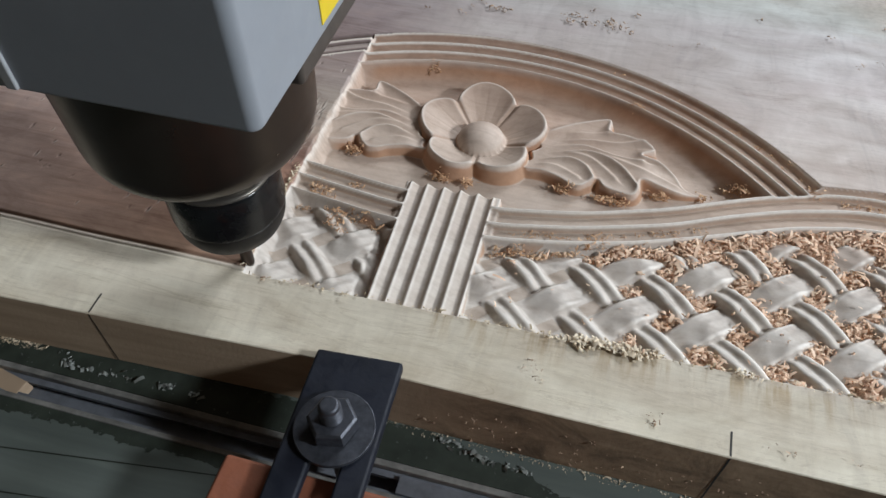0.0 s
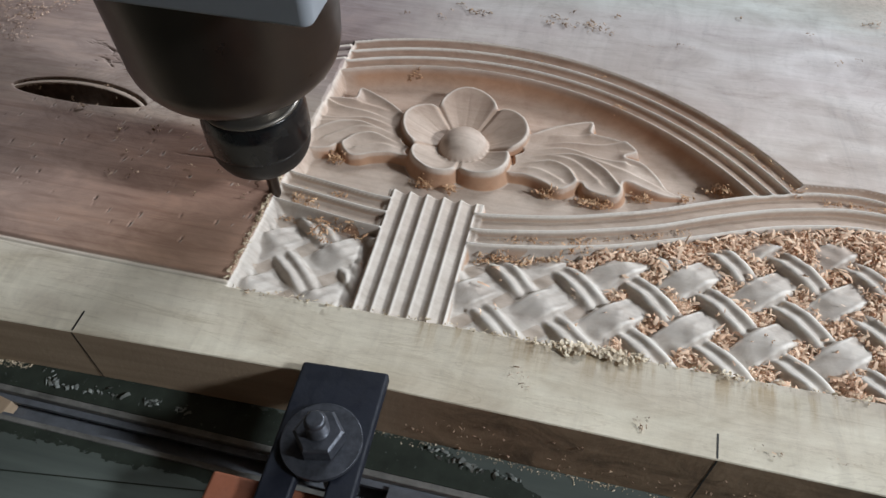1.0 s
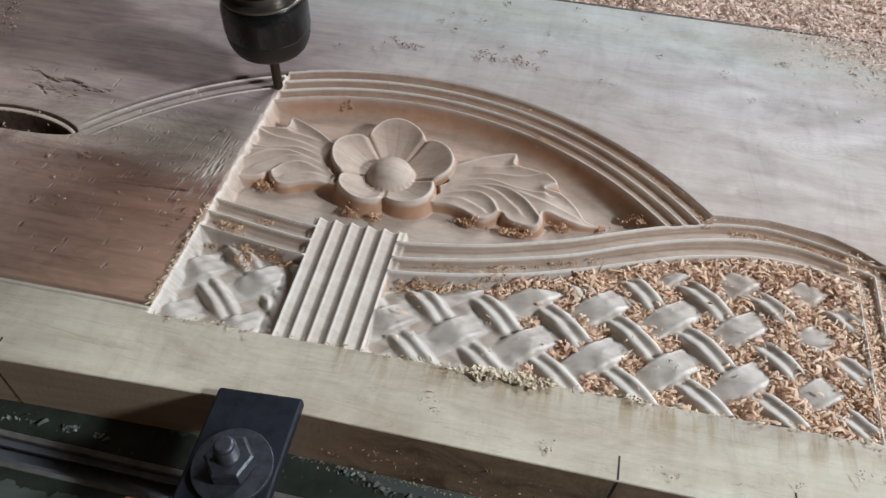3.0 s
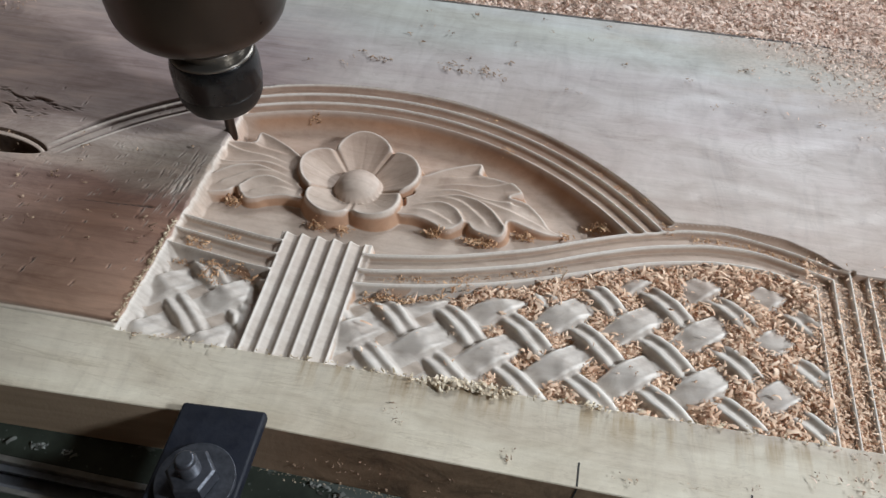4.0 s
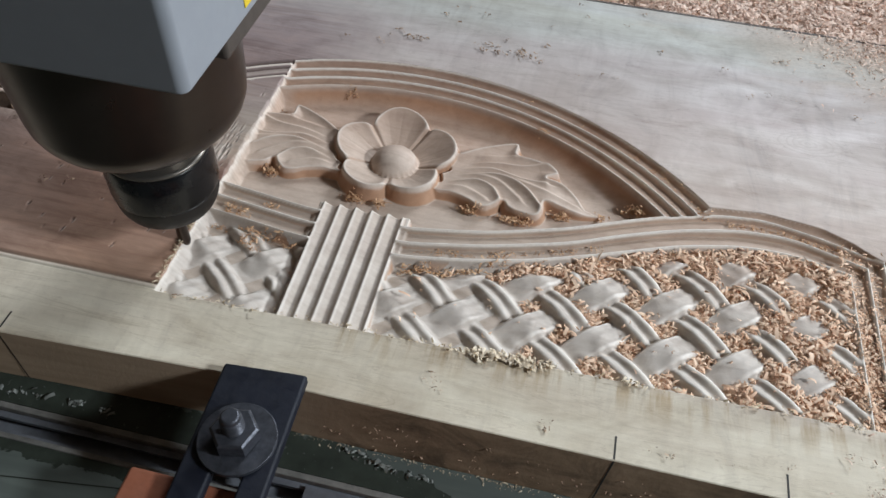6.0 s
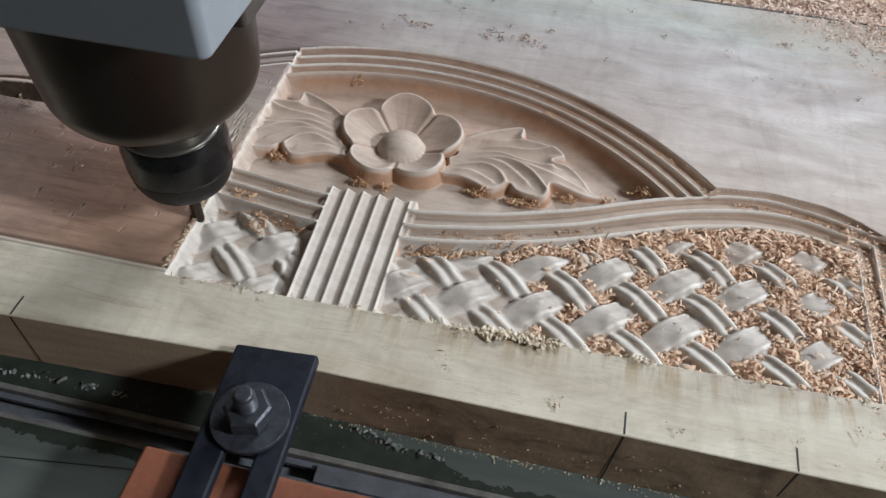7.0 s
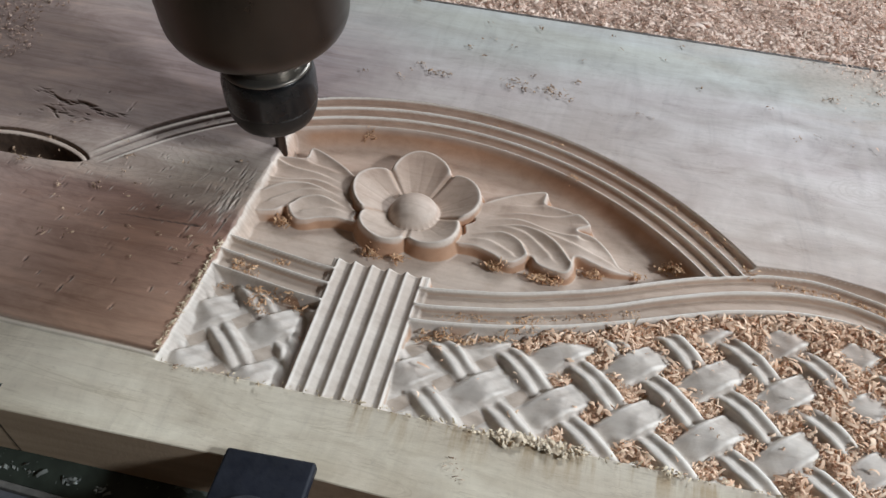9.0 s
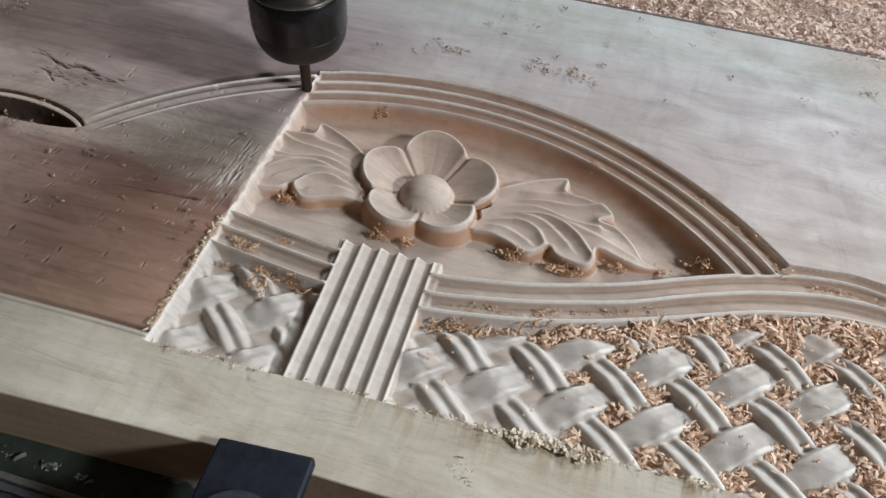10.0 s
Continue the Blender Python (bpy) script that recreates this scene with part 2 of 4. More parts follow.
def make_chips(name, dark, light):
    m, t, b = material(name, 0.7)
    g = t.nodes.new("ShaderNodeNewGeometry")
    colour_to(t, b, ramp(t, g.outputs["Random Per Island"], ((0.0, dark), (0.6, [(a + c) / 2 for a, c in zip(dark, light)]), (1.0, light))))
    return m


WOOD = make_wood("board_face", True)
WOOD_CUT = make_wood("board_dimmed_cut", False, True, True)
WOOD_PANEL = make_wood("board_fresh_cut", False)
WOOD_WEAVE = make_wood("board_woven_cut", False, False)
def make_edge():
    m, t, b = material("sawn_edge", 0.75)
    grain = noise_tex(t, coords(t, (12, 1, 160)), 1.0, 5, 0.6)
    darkening = noise_tex(t, coords(t, (30, 1, 45)), 1.0, 6, 0.7, 0.8)
    base = ramp(t, grain, ((0.3, (0.35, 0.25, 0.165)), (0.7, (0.47, 0.345, 0.235))))
    sep = t.nodes.new("ShaderNodeSeparateXYZ")
    t.links.new(coords(t), sep.inputs[0])
    # oil and dirt have soaked into the stretch east of the clamp
    soaked = node(t, "ShaderNodeMapRange", **{"From Min": 0.025, "From Max": 0.05})
    t.links.new(sep.outputs[0], soaked.inputs["Value"])
    base = mix(t, maths(t, "MULTIPLY", soaked.outputs[0], 0.8), base, ramp(t, darkening, ((0.36, (0.16, 0.14, 0.12)), (0.52, (0.62, 0.58, 0.52)), (0.7, (0.95, 0.92, 0.88)))), "MULTIPLY")
    colour_to(t, b, base)
    bump(t, b, noise_tex(t, coords(t), 500, 4), 0.3, 0.0005)
    return m


WOOD_EDGE = make_edge()
# rough pocket and its groove: much darker brown than the board
POCKET_WOOD = make_plain("pocket_brown", (0.11, 0.07, 0.048), 0.8, 0.0, 0.4, 200, 0.4)
ARRIS_SHADE = make_plain("arris_shade", (0.11, 0.095, 0.085), 0.8, 0.0, 0.5, 150, 0.3)
CHIP = make_chips("shaving", (0.74, 0.475, 0.315), (0.98, 0.75, 0.56))
CHIP_TAN = make_chips("shaving_tan", (0.42, 0.22, 0.11), (0.80, 0.53, 0.32))
CHIP_PINK = make_chips("shaving_pink", (0.55, 0.36, 0.26), (0.86, 0.67, 0.55))
CHIP_PALE = make_chips("shaving_pale", (0.75, 0.55, 0.44), (0.93, 0.75, 0.64))
CHIP_DARK = make_chips("crumb", (0.20, 0.12, 0.075), (0.62, 0.44, 0.30))
CRUST = make_chips("crust", (0.66, 0.53, 0.38), (0.92, 0.80, 0.62))
PACKED = make_plain("packed_shavings", (0.66, 0.44, 0.305), 0.9, 0.0, 0.3, 420, 0.9)
FLAKE = make_chips("paint_flake", (0.12, 0.13, 0.12), (0.36, 0.38, 0.35))
FIBRE = make_chips("torn_fibre", (0.50, 0.38, 0.24), (0.82, 0.70, 0.52))
BLACK = make_plain("black_oxide", (0.005, 0.005, 0.006), 0.25, 0.0, 0.3, 60)
CLAMP_PAINT = make_plain("clamp_blue_black", (0.0045, 0.0065, 0.014), 0.62, 0.0, 0.3, 60, 0.2)
STEEL = make_plain("bright_steel", (0.19, 0.172, 0.15), 0.36, 0.8, 0.04, 20, 0.0)
BOLT_STEEL = make_plain("bolt_steel", (0.085, 0.09, 0.106), 0.42, 0.6, 0.3, 300, 0.2)
SKIRT = make_plain("dull_oxide", (0.011, 0.009, 0.008), 0.5, 0.0, 0.3, 60)
NOSE = make_plain("dark_turned_steel", (0.068, 0.052, 0.043), 0.33, 0.85, 0.12, 20, 0.0)
GREY = make_plain("grey_housing_paint", (0.29, 0.31, 0.34), 0.5, 0.0, 0.06, 30, 0.05)
FLANGE = make_plain("brown_flange", (0.085, 0.07, 0.06), 0.55, 0.2, 0.2, 40, 0.1)
SEAM = make_plain("pale_seam", (0.45, 0.46, 0.47), 0.4, 0.0, 0.1, 60, 0.0)
YELLOW = make_plain("yellow_sticker", (0.80, 0.58, 0.02), 0.5, 0.0, 0.05, 60, 0.0)
INK = make_plain("ink", (0.03, 0.028, 0.025), 0.6, 0.0, 0.2, 60, 0.0)
ORANGE = make_plain("orange_block", (0.25, 0.085, 0.045), 0.6, 0.0, 0.2, 80, 0.2)


def make_bed_paint():
    """Grey-green board; dark green paint left in a band along the slot, flaked at its borders."""
    m, t, b = material("bed_paint", 0.7)
    sep = t.nodes.new("ShaderNodeSeparateXYZ")
    t.links.new(coords(t), sep.inputs[0])
    y = sep.outputs[1]
    rag = noise_tex(t, coords(t, (1, 1.6, 1)), 160.0, 5, 0.65)
    slow = noise_tex(t, coords(t, (1, 0, 0)), 7.0, 2)
    off = maths(t, "ADD", maths(t, "MULTIPLY", maths(t, "SUBTRACT", rag, 0.5), 0.012), maths(t, "MULTIPLY", maths(t, "SUBTRACT", slow, 0.5), 0.03))
    yy = maths(t, "ADD", y, off)
    east = node(t, "ShaderNodeMapRange", **{"From Min": 0.03, "From Max": 0.10, "To Min": 0.0, "To Max": 0.0125})
    t.links.new(sep.outputs[0], east.inputs["Value"])
    band = maths(t, "MULTIPLY", maths(t, "GREATER_THAN", yy, -0.0455), maths(t, "LESS_THAN", maths(t, "ADD", yy, east.outputs[0]), -0.0055))
    fleck = maths(t, "GREATER_THAN", noise_tex(t, coords(t), 420.0, 3, 0.6), 0.68)
    paint = maths(t, "MULTIPLY", band, maths(t, "SUBTRACT", 1.0, fleck))
    bare = ramp(t, noise_tex(t, coords(t, (10, 120, 10)), 1.0, 5), ((0.3, (0.075, 0.09, 0.08)), (0.7, (0.118, 0.136, 0.12))))
    green = ramp(t, noise_tex(t, coords(t), 90.0, 4), ((0.3, (0.017, 0.023, 0.016)), (0.7, (0.036, 0.046, 0.034))))
    colour_to(t, b, mix(t, paint, bare, green))
    bump(t, b, paint, 0.6, 0.0006)
    return m


BED_PAINT = make_bed_paint()
BED_DARK = make_plain("bed_dark", (0.012, 0.016, 0.010), 0.6, 0.0, 0.4, 90, 0.4)
RAIL = make_plain("slot_aluminium", (0.17, 0.18, 0.20), 0.5, 0.3, 0.25, 120, 0.1)
RAIL_EDGE = make_plain("dusty_rail", (0.19, 0.185, 0.17), 0.65, 0.1, 0.45, 90, 0.2)
PLASTER = make_plain("plaster", (0.19, 0.14, 0.10), 0.9, 0.0, 0.1, 3, 0.1)
CONCRETE = make_plain("concrete", (0.14, 0.11, 0.09), 0.9, 0.0, 0.2, 4, 0.2)


# ---- mesh helpers ----
def empty(name, at=(0, 0, 0)):
    ob = new(name)
    ob.location = at
    return ob


def part(name, bm, mat, parent=None, label="", smooth=False):
    me = bpy.data.meshes.new(name)
    bm.to_mesh(me)
    bm.free()
    me.materials.append(mat)
    if smooth:
        me.shade_smooth()
    ob = new(name, me)
    ob.parent = parent
    return tagged(ob, label)


def box(bm, x0, x1, y0, y1, z0, z1, bevel=0.0, m=None):
    r = bmesh.ops.create_cube(bm, size=1.0)
    for v in r["verts"]:
        v.co = Vector(((x0 + x1) / 2 + v.co.x * (x1 - x0), (y0 + y1) / 2 + v.co.y * (y1 - y0), (z0 + z1) / 2 + v.co.z * (z1 - z0)))
        if m:
            v.co = m @ v.co
    if bevel:
        edges = {e for v in r["verts"] for e in v.link_edges}
        bmesh.ops.bevel(bm, geom=list(edges), offset=bevel, segments=3, profile=0.5, affect="EDGES")


def lathe(bm, profile, segs=64):
    rings = []
    for r, z in profile:
        rings.append([bm.verts.new((r * math.cos(2 * math.pi * i / segs), r * math.sin(2 * math.pi * i / segs), z)) for i in range(segs)])
    for a, b in zip(rings, rings[1:]):
        for i in range(segs):
            j = (i + 1) % segs
            bm.faces.new((a[i], a[j], b[j], b[i]))
    bm.faces.new(list(reversed(rings[0])))
    bm.faces.new(rings[-1])
    bmesh.ops.recalc_face_normals(bm, faces=bm.faces)


def rounded(profile, radius=1.0, steps=3):
    """Rounds the corners of a turned profile."""
    out = [profile[0]]
    for p, q, r in zip(profile, profile[1:], profile[2:]):
        p, q, r = Vector(p), Vector(q), Vector(r)
        a = q + (p - q).normalized() * min(radius, (p - q).length * 0.45)
        c = q + (r - q).normalized() * min(radius, (r - q).length * 0.45)
        for i in range(steps + 1):
            s = i / steps
            out.append(tuple(a * (1 - s) ** 2 + q * 2 * s * (1 - s) + c * s ** 2))
    return out + [profile[-1]]


def crisp(ob, angle=35):
    """Smooth shading with true flats: rounded edges keep the large faces flat."""
    ob.data.shade_smooth()
    ob.data.set_sharp_from_angle(angle=radians(angle))
    w = ob.modifiers.new("flats", "WEIGHTED_NORMAL")
    w.keep_sharp = True
    return ob


# ---- the carved relief, as a height over the plan (in carving units) ----
AX, AY = 23.5, 10.5                     # centre of the arch
CUT_X = -72.0                           # the cutter has come this far
FLOOR = -14.0                           # ground of the panel


def sstep(a, b, x):
    t = np.clip((x - a) / (b - a), 0, 1)
    return t * t * (3 - 2 * t)


def curve(points):
    xs, ys = zip(*points)
    fx = np.linspace(xs[0], xs[-1], 400)
    fy = np.interp(fx, xs, ys)
    k = np.hanning(41)
    fy = np.convolve(np.pad(fy, 20, mode="reflect", reflect_type="odd"), k / k.sum(), mode="valid")
    return lambda x: np.interp(x, fx, fy)


RIB_A = curve(((-80, 130), (-12, 121), (47, 120), (94, 129), (142, 145), (174, 160), (198, 170), (230, 180), (258, 183), (291, 176), (322, 166), (340, 160)))
RIB_B = curve(((-80, 119), (-12, 110), (49, 108), (96, 118), (144, 133), (175, 148), (208, 161), (244, 170), (274, 171), (299, 163), (315, 158), (340, 150)))
RIB_C = curve(((-80, 107), (-12, 98), (48, 98), (83, 104), (120, 113), (160, 128), (208, 148), (244, 157), (273, 158), (304, 151), (340, 140)))
RIB_TOP = curve(((200, 178), (229, 184), (258, 187), (291, 183), (309, 175), (321, 166), (340, 160)))


def front_line(x):
    return 41.5 + (x - 24) * 0.022


def cove(f, depth):
    return -depth * np.abs(np.sin(math.pi * f)) ** 0.85


def fall(d, depth, run, power=0.7):
    """Drop from a rounded lip at d = 0 down a hollow wall."""
    return depth * np.sin(np.clip(d / run, 0, 1) * math.pi / 2) ** power * (1 - np.exp(-(np.clip(d, 0, 99) / 1.0) ** 2.4))


def beads(c, lines, tops, depth):
    """Stepped hollows between narrow lips at the places lines: each hollow sinks slowly and rises to the next lip."""
    z = np.interp(c, lines, tops)
    f = np.zeros_like(c)
    for a, b in zip(lines, lines[1:]):
        f = np.where((c >= a) & (c <= b), (c - a) / (b - a), f)
    near = np.min([np.abs(c - a) for a in lines], axis=0)
    dip = (1 - np.exp(-(near / 1.15) ** 2.6)) * (1.08 - 0.22 * f)
    return z - depth * dip


# outline of the right-hand leaf, from the flower's upper side round its five lobes and back
LEAF_RIM = ((46, 186), (62, 194.5), (79, 206), (100, 214.5), (102, 204.5), (113, 202.5), (125, 199), (130.5, 193.5), (123.5, 188), (134, 186), (145, 179), (151, 171.5), (160, 168.5),
            (148, 166), (136, 167.5), (125, 169), (124.5, 160), (121, 155), (112, 156), (104, 158.5), (99.5, 163), (95, 159), (90, 155.5), (84, 156), (77, 159.5), (66, 162.5), (46, 164))
# crests between the lobes: points from root to tip, height, sharpness on the upper side
CRESTS = ((((62, 171), (79, 175.5), (91, 172), (97, 164)), 1.9, 1.0), (((66, 178), (92, 183), (112, 175.5), (123.5, 162)), 2.2, 1.0), (((68, 184), (88, 188), (108, 184), (124, 183)), 1.6, 1.2),
          (((72, 190), (90, 194), (106, 195), (122, 199)), 1.3, 1.2), (((60, 167), (74, 168), (88, 162)), 0.9, 1.4), (((76, 180), (94, 178), (110, 166)), 1.0, 1.2), (((96, 184), (124, 177), (146, 171)), 1.0, 1.4),
          (((74, 197), (88, 200), (100, 202)), 0.8, 1.6))


def smooth_line(points, n=8, closed=False):
    p = [Vector(q) for q in points]
    p = [p[-1]] + p + [p[0], p[1]] if closed else [p[0]] + p + [p[-1]]
    out = []
    for a, b, c, d in zip(p, p[1:], p[2:], p[3:]):
        for i in range(n):
            t = i / n
            out.append(0.5 * (2 * b + (c - a) * t + (2 * a - 5 * b + 4 * c - d) * t * t + (3 * b - a - 3 * c + d) * t ** 3))
    if not closed:
        out.append(p[-2])
    return np.array([tuple(v) for v in out])


def line_distance(x, y, line):
    """Distance to a polyline, signed by its side (plus: left of its run), and the place along it, 0 to 1."""
    best, side, place = np.full(x.shape, 1e9), np.zeros(x.shape), np.zeros(x.shape)
    n = len(line) - 1
    for i, (a, b) in enumerate(zip(line, line[1:])):
        d = b - a
        t = np.clip(((x - a[0]) * d[0] + (y - a[1]) * d[1]) / max(d @ d, 1e-9), 0, 1)
        px, py = x - a[0] - t * d[0], y - a[1] - t * d[1]
        r = np.hypot(px, py)
        near = r < best
        best = np.where(near, r, best)
        side = np.where(near, np.sign(d[0] * (y - a[1]) - d[1] * (x - a[0])), side)
        place = np.where(near, (i + t) / n, place)
    return best * np.where(side == 0, 1, side), place


def inside_outline(x, y, line):
    odd = np.zeros(x.shape, bool)
    for a, b in zip(line, np.roll(line, -1, axis=0)):
        if a[1] != b[1]:
            odd ^= ((a[1] > y) != (b[1] > y)) & (x < (b[0] - a[0]) * (y - a[1]) / (b[1] - a[1]) + a[0])
    return odd


def leaf(x, y):
    """A cupped, rippled leaf: its rim is turned up, crests run between the lobes, its walls slope to the ground."""
    h = np.full_like(x, -99.0)
    m = (x > 40) & (x < 172) & (y > 144) & (y < 224)
    px, py = x[m], y[m]
    rim = smooth_line(LEAF_RIM, 6, True)
    d, _ = line_distance(px, py, np.concatenate([rim, rim[:1]]))
    d, ins = np.abs(d), inside_outline(px, py, rim)
    drop = 5.5 * sstep(122, 162, px)
    z = -7.0 + 0.012 * (px - 90) + 0.03 * (py - 178) - drop
    for line, tall, sharp in CRESTS:
        e, along = line_distance(px, py, smooth_line(line, 6))
        z = z + 1.45 * tall * sstep(0, 0.35, along) * np.where(e < 0, np.exp(-(np.abs(e) / 3.8) ** 1.3), np.exp(-(e / (0.75 * sharp)) ** 2))
    upper = sstep(176, 186, py)
    z = z + (1.2 + 2.0 * upper) * np.exp(-(d / (2.2 + 2.0 * upper)) ** 1.3) - 0.8 * np.clip(1 - d / 0.9, 0, 1) ** 2
    z = np.where(ins, z, -5.0 + 1.5 * upper - 3.4 * d - 0.8 - drop)
    h[m] = z
    return h


FX, FY = 23.0, 185.0


def flower(x, y):
    dx, dy = x - FX, y - FY
    r, th = np.hypot(dx, dy), np.arctan2(dy, dx)
    ph = (th - radians(96)) / (2 * math.pi / 5)
    k = np.round(ph)
    f = (ph - k) * 2                                   # -1 .. 1 across one petal
    phi = f * math.pi / 5
    edge = (40.8 + 3.0 * np.sin(th)) * (0.56 * np.cos(phi) + np.sqrt(0.2025 - (0.56 * np.sin(phi)) ** 2)) * (1 + 0.012 * np.sin(th * 7 + 1))
    q = np.clip(r / edge, 0, 1)
    crease = np.exp(-((f - 0.10 * np.sin(k * 2.1)) / 0.024) ** 2) + 0.7 * np.exp(-((f - 0.42) / 0.024) ** 2) + 0.7 * np.exp(-((f + 0.38) / 0.035) ** 2)
    fold = np.clip((np.abs(f) - 0.80) / 0.20, 0, 1) ** 2
    z = -17.0 + 15.6 * (0.55 * q + 0.45 * q ** 1.6) + 0.9 * np.cos(f * math.pi) * q - 3.6 * fold * q - 0.6 * crease * np.clip(0.95 - q, 0, 1) ** 0.7 - 1.0 * np.clip((q - 0.96) / 0.04, 0, 1) ** 2
    z = np.where(r < edge, z, np.maximum(-4.6 - (r - edge) * 2.6, -99.0))
    rd, td = np.hypot(dx - 1, dy + 3), np.arctan2(dy + 3, dx - 1)
    # the domed centre, nicked all round its foot
    nick = np.clip(np.sin(td * 26), 0, 1) * (np.sin(td + 0.6) < 0.55) * np.clip(rd / 15.6, 0, 1) ** 30
    dome = -13.0 + 12.6 * np.sqrt(np.clip(1 - (rd / 15.6) ** 2, 0, 1)) + 2.6 * nick
    on_dome = rd < 15.6
    return np.where(on_dome, dome, z), on_dome, (k.astype(int) % 5)


def weave(x, y):
    left = x < 24
    s = np.where(left, (x + 42) / 37.6, (x - 72) / 37.6)
    w = np.where(left, (y - 61) / 33.5, (y - 52.5 - 0.025 * (x - 150)) / 33.5)
    p, q = s + w, s - w
    pi, qi = np.round(p), np.round(q)
    dp, dq = p - pi, q - qi
    aq, bp = np.mod(q - pi + 1, 2) - 1, np.mod(p - qi, 2) - 1      # place along each strand, 0 where it lies on top
    a = -1.6 - 6.5 * (np.abs(aq) / 0.80) ** 2.2 - 2.2 * np.exp(-(dp / 0.075) ** 2) - 4.6 * np.clip((np.abs(dp) - 0.15) / 0.15, 0, 1) ** 2.0
    pleat = 0.5 - 0.5 * np.cos(dq * 2 * math.pi / 0.30)
    east = sstep(0.02, 0.16, bp)
    b = -1.2 - 8.6 * np.hypot(bp - 0.02, 0.10) ** 1.15 - 4.5 * (np.abs(dq) / 0.35) ** 11.0 - 0.9 * pleat * east * np.clip(1.2 - np.abs(bp), 0, 1) - 1.4 * (1 - east) * (dq + 0.36)
    a = np.where(np.abs(dp) < 0.30, a, -99)
    b = np.where(np.abs(dq) < 0.35, b, -99)
    over = a >= b
    along = np.where(over, np.floor((q - pi + 1) / 2), np.floor((p - qi) / 2))
    return np.maximum(np.maximum(a, b), -6.2 - 4.6 * sstep(90, 200, x)), over, np.where(over, pi, qi), along, np.maximum(a, b) > -11


# region numbers
UNCUT, ARCH, GROUND, FLOWER, LEAF_R, LEAF_L, RIBBON, BLOCK, WEAVE, BORDER, POCKET, LEDGE = range(12)


def relief(x, y):
    """Height and region of the carving at plan points (numpy arrays)."""
    h = np.zeros_like(x)
    reg = np.full(x.shape, UNCUT)
    r = np.hypot(x - AX, y - AY)
    a, b, c, top = RIB_A(x), RIB_B(x), RIB_C(x), RIB_TOP(x)
    fl = front_line(x)

    # arch with its three ridges, then the sunk ground
    z = beads(265.5 - r, (0.0, 10.0, 19.5, 29.0), (0.0, -0.4, -0.7, -0.9), 4.0)
    z = np.where(r > 236.5, z, -0.9 + fall(236.5 - r, FLOOR + 0.9, 12, 0.85))
    inpanel = (r < 265.5) & (y > a)
    h = np.where(inpanel, z, h)
    reg = np.where(inpanel, np.where(r > 236.5, ARCH, GROUND), reg)
    h = np.where(inpanel & (reg == GROUND), np.maximum(h, -0.9 + fall(y - a, FLOOR + 0.9, 4.5)), h)

    # leaves and flower standing on the ground
    for n, xx in ((LEAF_R, x), (LEAF_L, 2 * AX + 0.5 - x)):
        z = leaf(xx, y)
        on = inpanel & (z > FLOOR) & (z > h)
        h, reg = np.where(on, z, h), np.where(on, n, reg)
    z, _, _ = flower(x, y)
    on = inpanel & (z > FLOOR) & ((z > h) | (np.hypot(x - FX, y - FY) < 38.5 + 3 * (y - FY) / 40) & (z > -13.5))
    h, reg = np.where(on, z, h), np.where(on, FLOWER, reg)

    # right border: ridges along the plan's y
    mitre = 305.5 + np.clip((y - 150) * 20 / 15, 0, 24)
    ridges = (305.5, 316, 326, 336, 346, 356, 366)
    zb = beads(366 - x, [366 - v for v in reversed(ridges)], [-0.8] * len(ridges), 4.6)
    inborder = (x > mitre) & (x < 366) & (y > fl) & (y < np.where(x < 328, 166.0, 163.0))
    h, reg = np.where(inborder, zb, h), np.where(inborder, BORDER, reg)

    # ribbon moulding
    onrib = (y <= a) & (y > c) & (x <= mitre)
    f = np.where(y > b, 1 + (y - b) / np.maximum(a - b, 1), (y - c) / np.maximum(b - c, 1)) * 10.5
    z = beads(21.0 - f, (0.0, 10.5, 21.0), (-0.7, -0.7, -0.9), 4.4)
    h, reg = np.where(onrib, z, h), np.where(onrib, RIBBON, reg)
    ontop = (y > a) & (y < top) & (r >= 262) & (x > 190) & (x < 330)
    h, reg = np.where(ontop, -1.0 + cove((y - a) / np.maximum(top - a, 0.5), 3.0), h), np.where(ontop, RIBBON, reg)

    # woven strands below the ribbon
    z, _, _, _, strand = weave(x, y)
    wall = np.clip((c - y) / np.where(x < 24, 8.0, 13.0), 0, 1)
    z = np.maximum(z - 9 * (1 - wall), -1.1 - fall(c - y, 10.4, np.where(x < 24, 8.0, 13.0)))
    rim = np.clip((305.5 - x) / 4, 0, 1)
    z = np.maximum(z, -0.8 - fall(305.5 - x, 10.0, 5.0))
    # the strands sink beside the fluted block
    gap = np.where(x < 24, np.clip((x + 13) / 8, 0, 1), 0.0) * np.clip((c - 8 - y) / 5, 0, 1)
    z = z + (-14.0 - z) * gap
    z = np.where(x < 24, -8.8 + (z + 7) * 1.05 + 2.6 * (1 - np.clip((c - y) / 10, 0, 1)), z)
    z = z + 0.5 * np.sin(x * 0.31 + 1.7 * np.sin(y * 0.23)) * np.sin(y * 0.37 + np.sin(x * 0.19)) * wall * rim
    inweave = (y <= c) & (y > fl) & (x <= 305.5)
    h, reg = np.where(inweave, z, h), np.where(inweave, WEAVE, reg)

    # fluted block
    xl, xr = -3 - 0.03 * (y - 43), 45.5 - 0.012 * (y - 43)
    f = (x - xl) / (xr - xl)
    inblock = (y > fl) & (y < 130.5 - 0.0 * x) & (f > -0.07) & (f < 1.09)
    g = np.mod(f * 5, 1.0)
